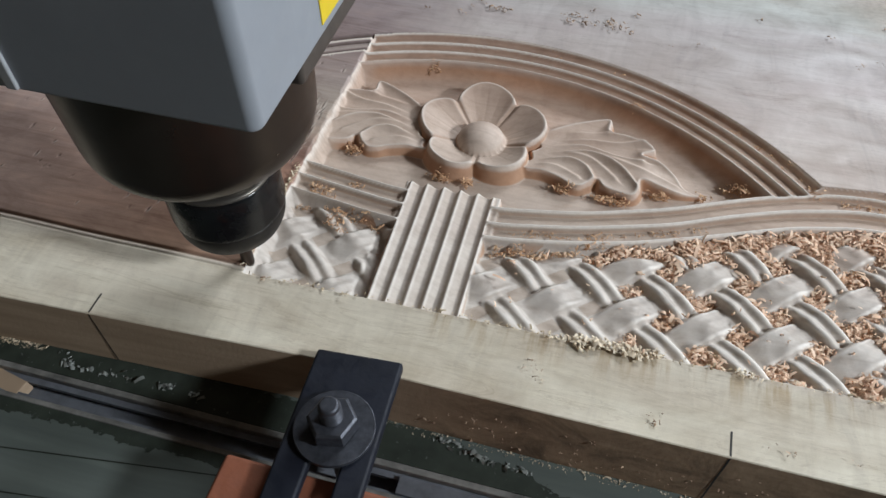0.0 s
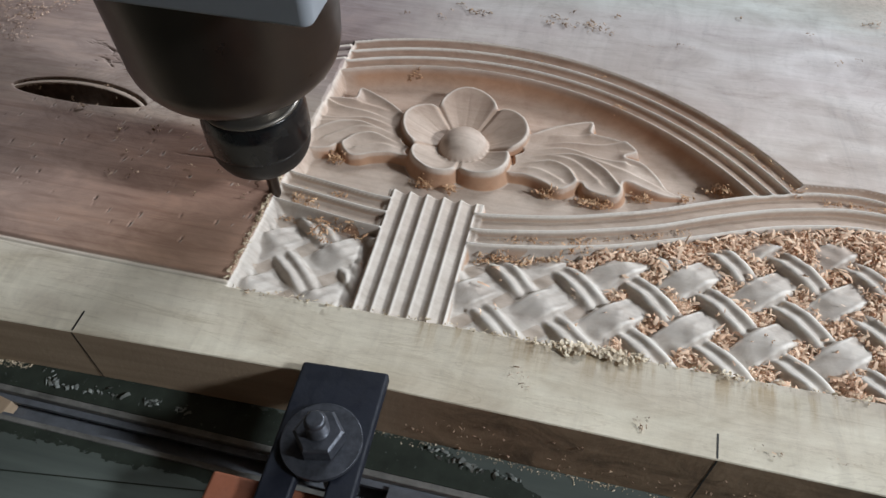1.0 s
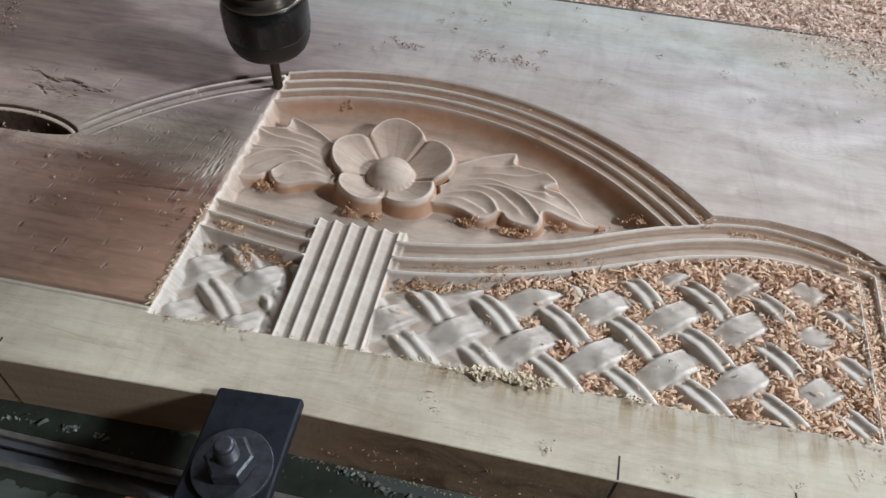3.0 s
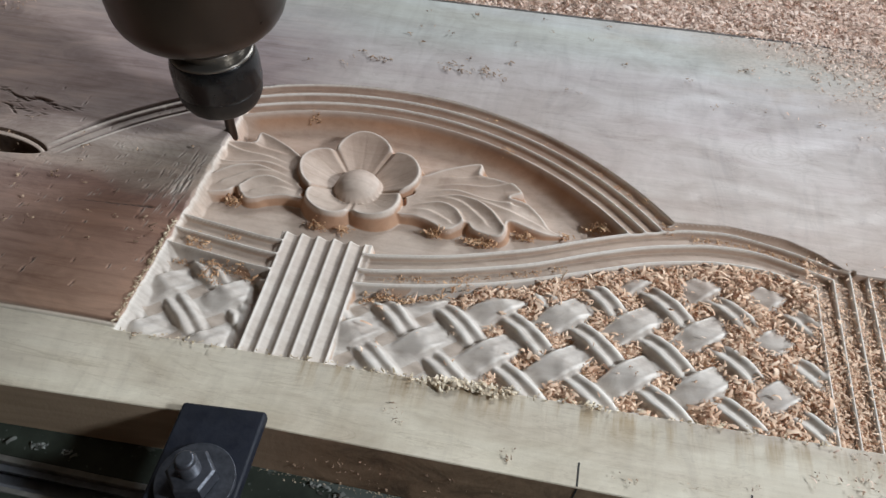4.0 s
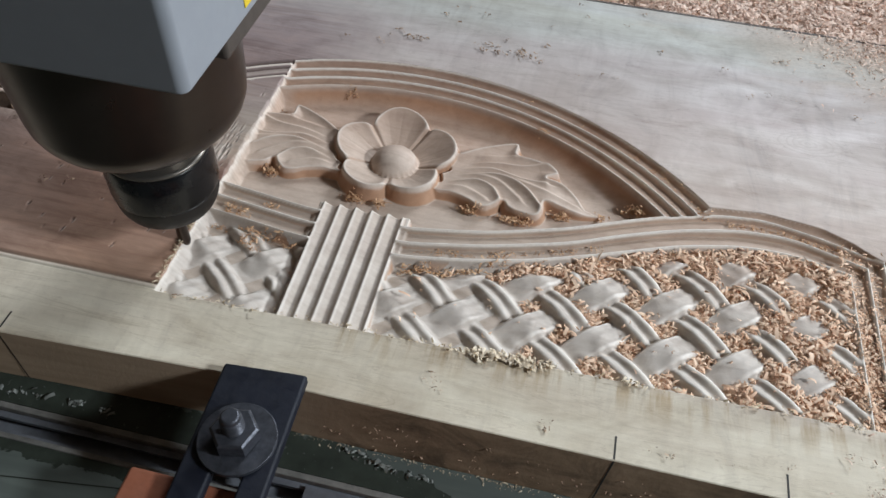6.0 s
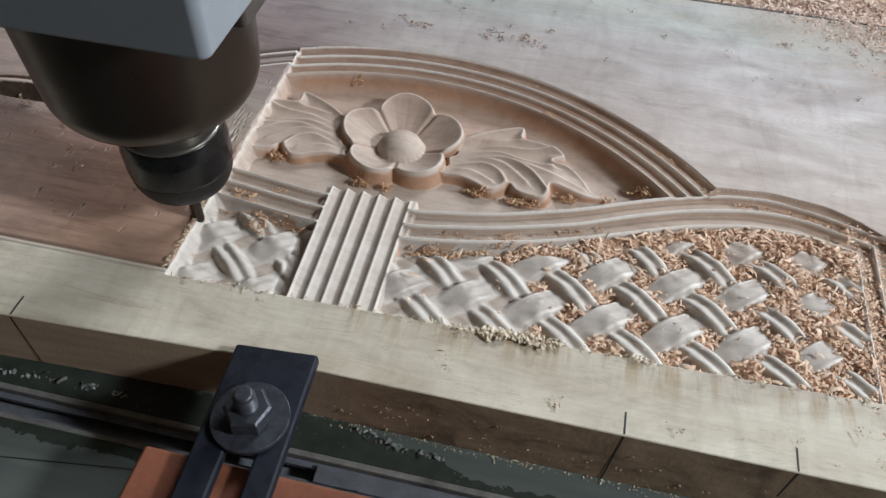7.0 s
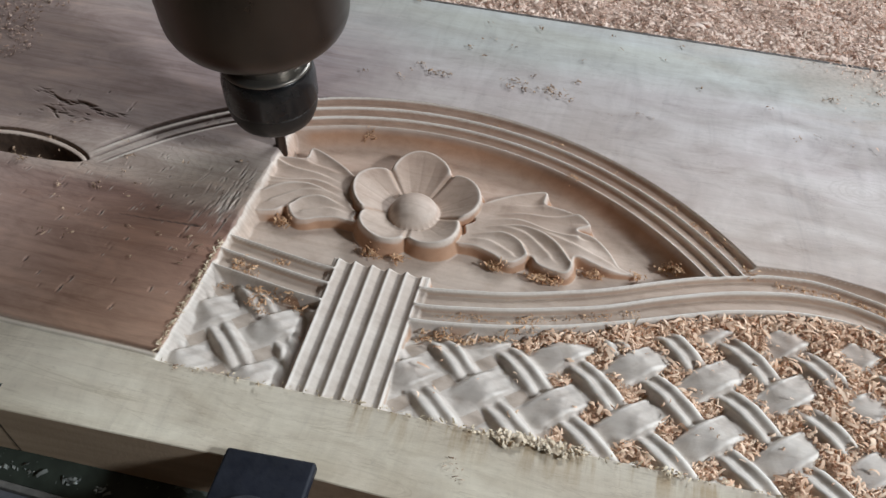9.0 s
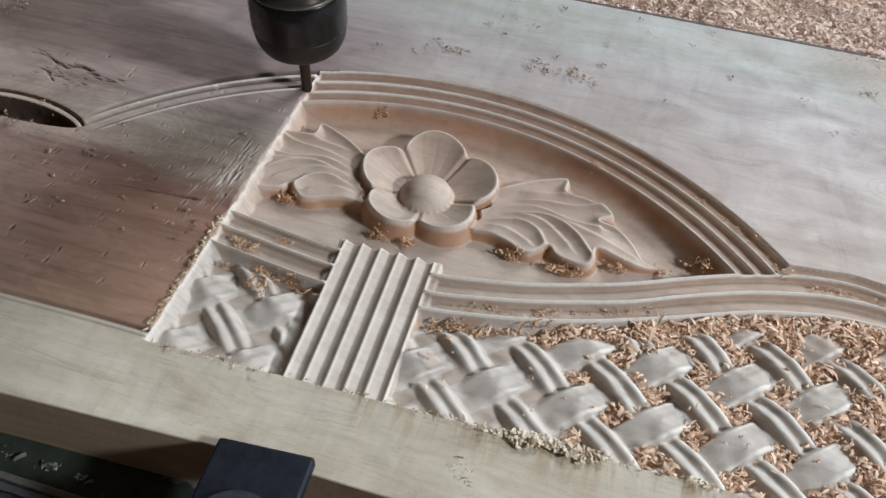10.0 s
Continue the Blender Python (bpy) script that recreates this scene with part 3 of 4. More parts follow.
    flute = np.where(g < 0.74, np.sin(np.clip(g / 0.74, 0, 1) * math.pi / 2) ** 1.15, np.cos(np.clip((g - 0.74) / 0.26, 0, 1) * math.pi / 2) ** 0.9)
    z = np.where((f >= 0) & (f <= 1), -1.0 - 3.7 * flute, -1.0 - 9 * np.clip(np.maximum(-f / 0.07, (f - 1) / 0.09), 0, 1) ** 0.6)
    z = z - 8 * np.clip((y - 128.5) / 2.0, 0, 1) ** 2
    z = np.where((f >= 0) & (f <= 1), z, np.maximum(z, np.where(y > c, -4.0, -99)))
    on = inblock & (z > h) | inblock & (f >= 0) & (f <= 1)
    h, reg = np.where(on, z, h), np.where(on, BLOCK, reg)

    # not yet cut: flat, with the scored outlines
    nz = 0.2 * np.sin(y * 0.9) + 0.12 * np.sin(y * 2.3 + 1)
    uncut = x < CUT_X + 0.5 * nz
    h = np.where(uncut, 0.0, h)
    reg = np.where(uncut, UNCUT, reg)
    wander = 0.5 * nz + 0.5 * np.sin(y * 0.21) + 0.35 * np.sin(y * 0.53 + 2)
    h = np.where(uncut, h, np.maximum(h, -np.where(y > c, 2.6, 1.3) * np.clip(x - CUT_X - wander, 0, 99)))
    # roughed pocket at the far end of the mirrored half
    s = (x + 232) / 49
    mid, half = 163.0 + 3.5 * (1 - s ** 2), 11.7 * np.sqrt(np.clip(1 - s ** 2, 0, 1)) ** 1.2
    e = np.abs(y - mid) / np.maximum(half, 0.01)
    inpocket = (np.abs(s) < 1) & (e < 1)
    u = (y - mid) / np.maximum(half, 0.01)
    inner = mid + half - y
    deep = 15 * sstep(-1.0, -0.55, u) * sstep(5.6, 8.0, inner)
    groove = 2.8 * sstep(0.0, 0.6, inner) * sstep(2.6, 1.7, inner)
    h = np.where(inpocket, -0.4 * sstep(-1.0, -0.9, u) * sstep(1.0, 0.9, u) - deep - groove, h)
    reg = np.where(inpocket, np.where((inner < 2.0) | (inner > 5.9), POCKET, LEDGE), reg)
    # fade to the plain board at the sheet's rim
    h = h * (1 - sstep(366, 371, x))
    return h, reg


GX0, GX1, GY0, GY1, STEP_X, STEP_Y = -285.0, 372.0, 37.0, 281.0, 0.56, 0.34
gx = np.linspace(GX0, GX1, int((GX1 - GX0) / STEP_X) + 1)
gy = np.linspace(GY0, GY1, int((GY1 - GY0) / STEP_Y) + 1)
MX, MY = np.meshgrid(gx, gy)
_, REG = relief(MX, MY)
H = sum(relief(MX + STEP_X * a, MY + STEP_Y * b)[0] for a in (-0.25, 0.25) for b in (-0.25, 0.25)) / 4
for _ in range(1):                      # the round cutter leaves no sharp inner edges
    HP = np.pad(H, 1, mode="edge")
    H = (HP[:-2] + 2 * HP[1:-1] + HP[2:])[:, 1:-1] / 4
    HP = np.pad(H, 1, mode="edge")
    H = (HP[:, :-2] + 2 * HP[:, 1:-1] + HP[:, 2:])[1:-1] / 4


def soften(h, mask, times):
    for _ in range(times):
        p = np.pad(h, 1, mode="edge")
        p = (p[:-2] + 2 * p[1:-1] + p[2:]) / 4
        h = np.where(mask, (p[:, :-2] + 2 * p[:, 1:-1] + p[:, 2:]) / 4, h)
    return h


H = soften(H, (MX > CUT_X + 2) & (REG != UNCUT) & (REG != BLOCK), 1)
# fuzz rounds the woven strands
H = soften(H, (REG == WEAVE) & (MX < 301) & (MX > CUT_X + 9) & (MY < RIB_C(MX) - 1.5) & (MY > front_line(MX) + 1.5) & (MX > 48), 3)
H = soften(H, (REG == WEAVE) & (MX < -4) & (MX > CUT_X + 9) & (MY < RIB_C(MX) - 1.5) & (MY > front_line(MX) + 1.5), 2)


def height_at(x, y):
    i = np.clip(np.round((np.asarray(x) - GX0) / (gx[1] - gx[0])).astype(int), 0, len(gx) - 1)
    j = np.clip(np.round((np.asarray(y) - GY0) / (gy[1] - gy[0])).astype(int), 0, len(gy) - 1)
    out = (np.asarray(x) < GX0) | (np.asarray(x) > GX1) | (np.asarray(y) < GY0) | (np.asarray(y) > GY1)
    return np.where(out, 0.0, H[j, i])


def tears(x, y, h, reg, dark, light):
    """Torn grain: short dark pits in the face that is not yet cut, some with a painted lit flank."""
    tear = np.random.default_rng(11)
    for n in range(300):
        tx, ty = (-77 - abs(tear.normal(0, 11)), tear.normal(148, 15)) if n < 70 else (tear.uniform(-280, -75), tear.uniform(60, 230))
        ang, ln, wd = radians(tear.normal(84, 5)), tear.uniform(1.5, 7.0) if n < 70 else tear.uniform(1.0, 3.0), tear.uniform(0.35, 0.7)
        if 110 <= n < 150:
            tx, ty = tear.uniform(-190, -90), tear.normal(140, 18)
        if 185 <= n < 250:
            # an open check in the grain, in broken lengths
            u = (n - 185) / 65
            tx, ty = -254 + 72 * u, 216 - 11 * u + 2.2 * math.sin(u * 14) + tear.normal(0, 0.8)
            ang, ln, wd = radians(tear.normal(-9, 10)), tear.uniform(3.0, 6.0), tear.uniform(0.3, 0.7) * (0.3 + math.sin(u * math.pi))
        elif 250 <= n < 270:
            tx, ty, ang, ln, wd = tear.uniform(-240, -200), tear.normal(199, 2.5), radians(tear.normal(-8, 12)), tear.uniform(2, 5), tear.uniform(0.4, 0.9)
        elif n >= 290:
            tx, ty, ang, ln, wd = -94 - 5 * (n - 290), 129 - 0.35 * (n - 290), radians(-4), 5.0, 1.1 - 0.09 * (n - 290)
        i0, i1 = np.searchsorted(x[0], (tx - 12, tx + 12))
        j0, j1 = np.searchsorted(y[:, 0], (ty - 12, ty + 12))
        px, py = x[j0:j1, i0:i1] - tx, y[j0:j1, i0:i1] - ty
        u, v = px * math.cos(ang) + py * math.sin(ang), py * math.cos(ang) - px * math.sin(ang)
        dent = -tear.uniform(0.5, 1.5) * (1.0 if n < 150 or n >= 185 else 0.7) * np.exp(-(u / ln) ** 2 * 2 - (v / wd) ** 2 * 2)
        ridge = 0.45 * np.exp(-(u / ln) ** 2 * 2 - ((v + 1.5 * wd) / wd) ** 2 * 2) * (n < 150)
        flat = reg[j0:j1, i0:i1] == UNCUT
        h[j0:j1, i0:i1] += np.where(flat, dent + ridge, 0)
        light[j0:j1, i0:i1] = np.maximum(light[j0:j1, i0:i1], flat * np.clip(ridge / 0.45, 0, 0.8))
        dark[j0:j1, i0:i1] = np.maximum(dark[j0:j1, i0:i1], flat * np.clip((-dent - 0.25) / 0.5, 0, 0.9))


SCORED, PALE = np.zeros_like(H), np.zeros_like(H)
tears(MX, MY, H, REG, SCORED, PALE)
R_ = np.hypot(MX - AX, MY - AY)
plain = (REG == UNCUT) & (MX < -60)
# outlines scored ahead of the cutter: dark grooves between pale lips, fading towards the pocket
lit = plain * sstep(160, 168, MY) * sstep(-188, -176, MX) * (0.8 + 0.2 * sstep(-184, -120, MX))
for at, wide, deep, darkening, pale in ((264.3, 1.6, 2.6, 1.0, 0), (260.8, 1.3, 0.0, 0, 1.0), (257.3, 1.1, 2.0, 0.95, 0), (253.6, 2.0, 0.9, 0.25, 0.3), (250.2, 1.1, 2.2, 0.95, 0), (247.6, 1.1, 0.0, 0, 1.0)):
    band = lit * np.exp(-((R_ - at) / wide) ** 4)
    H, SCORED, PALE = H - deep * band, np.maximum(SCORED, darkening * band), np.maximum(PALE, pale * band)
# front outline: shade in its grooves is painted in as dark colour
for at, wide, deep, darkening, pale in ((40.5, 0.7, 0.6, 0.35, 0), (42.0, 0.7, 0.0, 0, 0.7), (44.0, 1.0, 1.3, 0.5, 0)):
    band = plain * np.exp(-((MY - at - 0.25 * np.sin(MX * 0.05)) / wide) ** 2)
    H, SCORED, PALE = H - deep * band, np.maximum(SCORED, darkening * band), np.maximum(PALE, pale * band)
H = soften(H, plain, 1)

def blurred(h, times):
    for _ in range(times):
        p = np.pad(h, 1, mode="edge")
        p = (p[:-2] + 2 * p[1:-1] + p[2:]) / 4
        h = (p[:, :-2] + 2 * p[:, 1:-1] + p[:, 2:]) / 4
    return h


# convex edges get a painted highlight, its strength set by region
CREST_LIGHT = np.where((REG == FLOWER) | (REG == LEAF_R) | (REG == LEAF_L) | (REG == GROUND), 0.4, np.where(REG == BLOCK, 0.6, 1.0)) * np.clip((H - blurred(H, 14) - 0.16) / 0.42, 0, 1) * (MX > CUT_X + 0.5) * (REG != UNCUT)
CREST_LIGHT = np.maximum(np.where((REG == WEAVE) & (MX < -5), 0.4 * CREST_LIGHT, CREST_LIGHT), PALE)
# the lip along the cutting line, given the same painted highlight
CREST_LIGHT = np.maximum(CREST_LIGHT, 0.6 * np.exp(-((MX - CUT_X - 0.8) / 0.8) ** 2) * (REG != UNCUT))

# ---- board ----
THICK = 37.0
BX0, BX1, BY1 = -620.0, 760.0, 402.0


def front_foot(x):
    return front_edge(x) - 4.5 - 1.0 * math.sin(x * 0.011)


def front_edge(x):
    return 0.0 if x > -10 else (x + 10) * 0.045


def build_board():
    board = tagged(empty("carved_board"), "thick pinkish-brown wooden board, half carved with flower and weave", "carved board")
    ny, nx = MX.shape
    verts = np.stack([MX, MY, H], -1).reshape(-1, 3) * U
    gxn, gyn = np.gradient(H, gy[1] - gy[0], gx[1] - gx[0])[::-1]
    nrm = np.stack([-gxn, -gyn, np.ones_like(H)], -1)
    nrm = (nrm / np.linalg.norm(nrm, axis=-1, keepdims=True)).reshape(-1, 3)
    idx = np.arange(nx * ny).reshape(ny, nx)
    quads = np.stack([idx[:-1, :-1], idx[:-1, 1:], idx[1:, 1:], idx[1:, :-1]], -1).reshape(-1, 4)
    reg = REG[:-1, :-1].reshape(-1).copy()
    cx, cy = MX[:-1, :-1].reshape(-1), MY[:-1, :-1].reshape(-1)
    _, on_dome, petal = flower(cx, cy)
    _, over, major, minor, strand = weave(cx, cy)
    crest_light, scored = CREST_LIGHT.reshape(-1).astype(np.float32), SCORED.reshape(-1).astype(np.float32)

    def piece(name, mask, parent, label="", mat=WOOD_CUT):
        faces = quads[mask]
        if len(faces) < 1:
            return None
        used, inv = np.unique(faces, return_inverse=True)
        me = bpy.data.meshes.new(name)
        me.vertices.add(len(used))
        me.vertices.foreach_set("co", verts[used].astype(np.float32).ravel())
        me.loops.add(faces.size)
        me.loops.foreach_set("vertex_index", inv.astype(np.int32).ravel())
        me.polygons.add(len(faces))
        me.polygons.foreach_set("loop_start", np.arange(0, faces.size, 4, dtype=np.int32))
        me.update(calc_edges=True)
        me.validate()
        me.shade_smooth()
        me.normals_split_custom_set_from_vertices(nrm[used].astype(np.float32))
        me.materials.append(mat)
        me.attributes.new("crest_light", "FLOAT", "POINT").data.foreach_set("value", crest_light[used])
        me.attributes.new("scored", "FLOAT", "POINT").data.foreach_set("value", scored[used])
        ob = new(name, me)
        ob.parent = parent
        return tagged(ob, label)

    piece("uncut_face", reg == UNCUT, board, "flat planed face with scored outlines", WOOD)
    piece("pocket_ledge", reg == LEDGE, board, "pale ledge inside the pocket", WOOD_WEAVE)
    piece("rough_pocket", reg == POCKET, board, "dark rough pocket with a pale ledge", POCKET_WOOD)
    far = np.hypot(cx - AX, cy - AY)
    arch = None
    for r0, r1 in ((255.5, 300), (246, 255.5), (0, 246)):
        one = piece("arch_moulding" if arch is None else "hollow", (reg == ARCH) & (far >= r0) & (far < r1), arch or board, "" if arch else "arched moulding of narrow lips and hollows")
        arch = arch or one
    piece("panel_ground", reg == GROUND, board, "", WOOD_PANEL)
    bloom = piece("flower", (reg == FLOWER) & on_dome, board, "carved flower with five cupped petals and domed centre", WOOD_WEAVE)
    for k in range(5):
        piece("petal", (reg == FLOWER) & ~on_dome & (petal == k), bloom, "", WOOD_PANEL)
    # each leaf in its lobes
    tips = ((92, 207), (122, 196), (146, 174), (117, 161), (87, 160))
    for side, label in ((LEAF_R, "pointed carved leaf with swept lobes"), (LEAF_L, "carved leaf broken off at the cutting line")):
        lx = cx if side == LEAF_R else 2 * AX + 0.5 - cx
        near = np.argmin([np.hypot(lx - a, (cy - b) * 1.6) for a, b in tips], axis=0)
        whole = None
        for k in range(len(tips)):
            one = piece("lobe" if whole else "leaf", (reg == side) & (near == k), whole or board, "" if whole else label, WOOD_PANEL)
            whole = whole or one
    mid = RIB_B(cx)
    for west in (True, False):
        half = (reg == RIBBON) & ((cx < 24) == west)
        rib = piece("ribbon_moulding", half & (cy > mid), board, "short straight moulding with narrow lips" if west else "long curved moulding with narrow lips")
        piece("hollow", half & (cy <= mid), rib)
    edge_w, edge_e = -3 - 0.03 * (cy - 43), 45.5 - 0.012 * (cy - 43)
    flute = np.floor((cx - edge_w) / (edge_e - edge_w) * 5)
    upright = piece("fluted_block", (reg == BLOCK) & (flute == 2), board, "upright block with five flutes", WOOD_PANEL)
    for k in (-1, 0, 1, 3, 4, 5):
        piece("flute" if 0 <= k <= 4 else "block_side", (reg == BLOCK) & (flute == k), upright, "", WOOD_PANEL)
    band = np.searchsorted((316, 326, 336, 346, 356), cx)
    border = None
    for k in range(6):
        one = piece("hollow" if border else "border_moulding", (reg == BORDER) & (band == k), border or board, "" if border else "upright border moulding of narrow lips and hollows")
        border = border or one
    for west in (True, False):
        piece("weave_ground", (reg == WEAVE) & ~strand & ((cx < 24) == west), board)
    on = (reg == WEAVE) & strand
    code = (over * 1000000 + (major + 100) * 1000 + (minor + 100)).astype(int) * 2 + (cx < 24)
    for c in np.unique(code[on]):
        piece("strand", on & (code == c), board, "", WOOD_WEAVE)

    # the slab round the relief
    bm = bmesh.new()
    xs = [BX0, -450, GX0, -200, -120, -10, 100, 240, GX1, 560, BX1]
    def top(x, y):
        return bm.verts.new((x * U, y * U, 0))
    front = [top(x, front_edge(x) + 0.5) for x in xs]
    lip = [bm.verts.new((x * U, front_edge(x) * U, -0.5 * U)) for x in xs]
    foot = [bm.verts.new((x * U, front_foot(x) * U, -THICK * U)) for x in xs]
    inner = [top(x, GY0) for x in xs]
    outer = [top(x, GY1) for x in xs]
    back = [top(x, BY1 - 1) for x in xs]
    blip = [bm.verts.new((x * U, BY1 * U, -1 * U)) for x in xs]
    bfoot = [bm.verts.new((x * U, BY1 * U, -THICK * U)) for x in xs]
    rows = [foot, lip, front, inner, outer, back, blip, bfoot, foot]
    for n, (p, q) in enumerate(zip(rows, rows[1:])):
        for i in range(len(xs) - 1):
            if n == 3 and xs[i] >= GX0 and xs[i + 1] <= GX1:
                continue
            if n == 0:
                continue
            bm.faces.new((p[i], p[i + 1], q[i + 1], q[i]))
    for i in (0, -1):
        bm.faces.new([r[i] for r in rows[:-1]])
    bmesh.ops.recalc_face_normals(bm, faces=bm.faces)
    part("body", bm, WOOD, board)
    bm = bmesh.new()
    lo = [bm.verts.new((x * U, front_foot(x) * U, -THICK * U)) for x in xs]
    hi = [bm.verts.new((x * U, front_edge(x) * U, -0.5 * U)) for x in xs]
    for i in range(len(xs) - 1):
        bm.faces.new((lo[i], lo[i + 1], hi[i + 1], hi[i]))
    bmesh.ops.recalc_face_normals(bm, faces=bm.faces)
    part("sawn_edge", bm, WOOD_EDGE, board, "brown stained sawn edge")
    # dark strip stands in for the shade on the rear bevel
    bm = bmesh.new()
    box(bm, BX0 * U, BX1 * U, 399.4 * U, 402.4 * U, -4 * U, 0.25 * U, 0.6 * U)
    part("rear_shade_strip", bm, ARRIS_SHADE, board, "dark strip painted as shade on the rear edge")
    # pencil marks over the front edge
    for x, slant in ((-136, 6), (181, -4), (261, -5)):
        bm = bmesh.new()
        e = front_edge(x)
        box(bm, (x - 0.45) * U, (x + 0.45) * U, (e + 0.8) * U, (e + 13) * U, 0.0, 0.12 * U)
        v = [bm.verts.new(((x + k + d) * U, (w - 0.12) * U, z * U)) for d, z, k, w in ((-0.45, -0.5, 0, e), (0.45, -0.5, 0, e), (0.45, -THICK, slant, front_foot(x)), (-0.45, -THICK, slant, front_foot(x)))]
        bm.faces.new(v)
        part("pencil_mark", bm, INK, board, "dark pencil line")
    return board


build_board()

# ---- spindle with cutter ----
def build_spindle():
    sp = tagged(empty("router_spindle"), "grey milling spindle with steel nose, black collet nut and cutter", "milling spindle")
    def turned(name, prof, mat, parent=sp, label="", radius=2.0, segs=72):
        bm = bmesh.new()
        lathe(bm, [(r * U, z * U) for r, z in rounded(prof, radius)], segs)
        return crisp(part(name, bm, mat, parent, label))
    turned("cutter", [(0.3, 0.0), (2.6, 0.3), (3.4, 3), (3.4, 45)], NOSE, label="slim steel cutter", radius=0.6, segs=24)
    nut = turned("collet_nut", [(8, 50), (27.5, 50), (27.9, 52), (27.9, 66), (26.6, 72.5), (25.4, 74.5), (18, 74.5)], BLACK, label="glossy black collet nut", radius=2.0)
    turned("nut_skirt", [(8, 34), (17, 33), (23.5, 36.5), (26.6, 43), (27.5, 51), (8, 51)], SKIRT, nut, "dull dark brown lower rim", 2.5)
    # steel ring, drawn out to the rim in place of the chamfer's glint
    turned("nut_ring", [(18, 74), (25.9, 73.6), (25.9, 74.8), (24.8, 75.6), (18, 75.6)], STEEL, nut, "steel ring widened to show the rim's glint", 0.4)
    turned("collar", [(20.0, 75), (20.0, 80), (18.5, 81), (18.5, 98)], STEEL, label="bright steel collar", radius=0.6)
    turned("nose", [(18, 93), (42, 93.5), (51, 105), (55, 182)], NOSE, label="dark turned steel nose", radius=7)
    bm = bmesh.new()
    box(bm, -60 * U, 77.5 * U, -46 * U, 75 * U, 171 * U, 180.5 * U, 2 * U)
    crisp(part("flange", bm, FLANGE, sp, "dark brown flange"))
    bm = bmesh.new()
    box(bm, -170 * U, 79 * U, -79 * U, 76 * U, 180 * U, 560 * U)
    up = [e for e in bm.edges if abs(e.verts[0].co.z - e.verts[1].co.z) > 0.1]
    bmesh.ops.bevel(bm, geom=up, offset=4 * U, segments=4, profile=0.5, affect="EDGES")
    low = [e for e in bm.edges if e.verts[0].co.z < 181 * U and e.verts[1].co.z < 181 * U]
    bmesh.ops.bevel(bm, geom=low, offset=1.5 * U, segments=2, profile=0.5, affect="EDGES")
    house = crisp(part("housing", bm, GREY, sp, "grey painted square housing"))
    bm = bmesh.new()
    box(bm, -2.0 * U, 2.0 * U, -80.2 * U, -78.5 * U, 181 * U, 558 * U, 0.6 * U)
    part("seam_strip", bm, SEAM, house)
    bm = bmesh.new()
    box(bm, 78.8 * U, 79.35 * U, -30 * U, 22 * U, 184 * U, 222 * U, 0)
    sticker = part("sticker", bm, YELLOW, house, "yellow warning sticker")
    bm = bmesh.new()
    tilt = pose(79.4 * U, -6 * U, 205 * U, 35, 0, 0)
    box(bm, -0.1 * U, 0.15 * U, -9 * U, 9 * U, -1.8 * U, 1.8 * U, 0, tilt)
    box(bm, -0.1 * U, 0.15 * U, -12 * U, -7 * U, -4 * U, 4 * U, 0, tilt)
    part("arrow_mark", bm, INK, sticker, "black arrow bar")
    return sp


SPINDLE = build_spindle()


# ---- clamp ----
def build_clamp():
    cl = tagged(empty("hold_down_clamp"), "blue-black slotted steel clamp plate bolted over the board edge", "clamp")
    bm = bmesh.new()
    z0, z1 = 0.15 * U, 7 * U
    out = [(-13, 2), (29, 5), (33, -110), (20, -110), (18, -46), (11, -40), (4, -46), (6, -110), (-9, -110)]
    lo = [bm.verts.new((x * U, y * U, z0)) for x, y in out]
    hi = [bm.verts.new((x * U, y * U, z1)) for x, y in out]
    n = len(out)
    bm.faces.new(hi), bm.faces.new(list(reversed(lo)))
    for i in range(n):
        bm.faces.new((lo[i], lo[(i + 1) % n], hi[(i + 1) % n], hi[i]))
    bmesh.ops.recalc_face_normals(bm, faces=bm.faces)
    bmesh.ops.bevel(bm, geom=list(bm.edges), offset=1.6 * U, segments=3, profile=0.5, affect="EDGES")
    crisp(part("plate", bm, CLAMP_PAINT, cl))
    c = (10.0, -36.0)
    def turned(name, prof, mat, segs=48):
        bm = bmesh.new()
        lathe(bm, [(r * U, z * U) for r, z in rounded(prof, 0.4)], segs)
        ob = crisp(part(name, bm, mat, cl))
        ob.location = (c[0] * U, c[1] * U, 0)
        return ob
    turned("washer", [(6, 7), (18.3, 7), (18.3, 9.6), (6, 9.6)], BOLT_STEEL)
    turned("nut", [(6, 9.6), (9.6, 9.6), (11.4, 10.6), (11.4, 18), (10.0, 19.3), (6, 19.3)], BOLT_STEEL, 6).rotation_euler.z = radians(12)
    thread = [(5.3 if k % 2 else 4.7, 19 + 0.55 * k) for k in range(17)]
    turned("bolt", [(5.2, -37), (5.2, 19), *thread, (4.4, 29.5), (3.6, 30.2), (0.5, 30.2)], BOLT_STEEL, 24)
    return cl


build_clamp()


def build_block():
    bm = bmesh.new()
    box(bm, -35 * U, 130 * U, -130 * U, -56 * U, -THICK * U, 0.0, 2.0 * U)
    return tagged(crisp(part("packing_block", bm, ORANGE)), "orange-red packing block under the clamp plate", "block")


build_block()

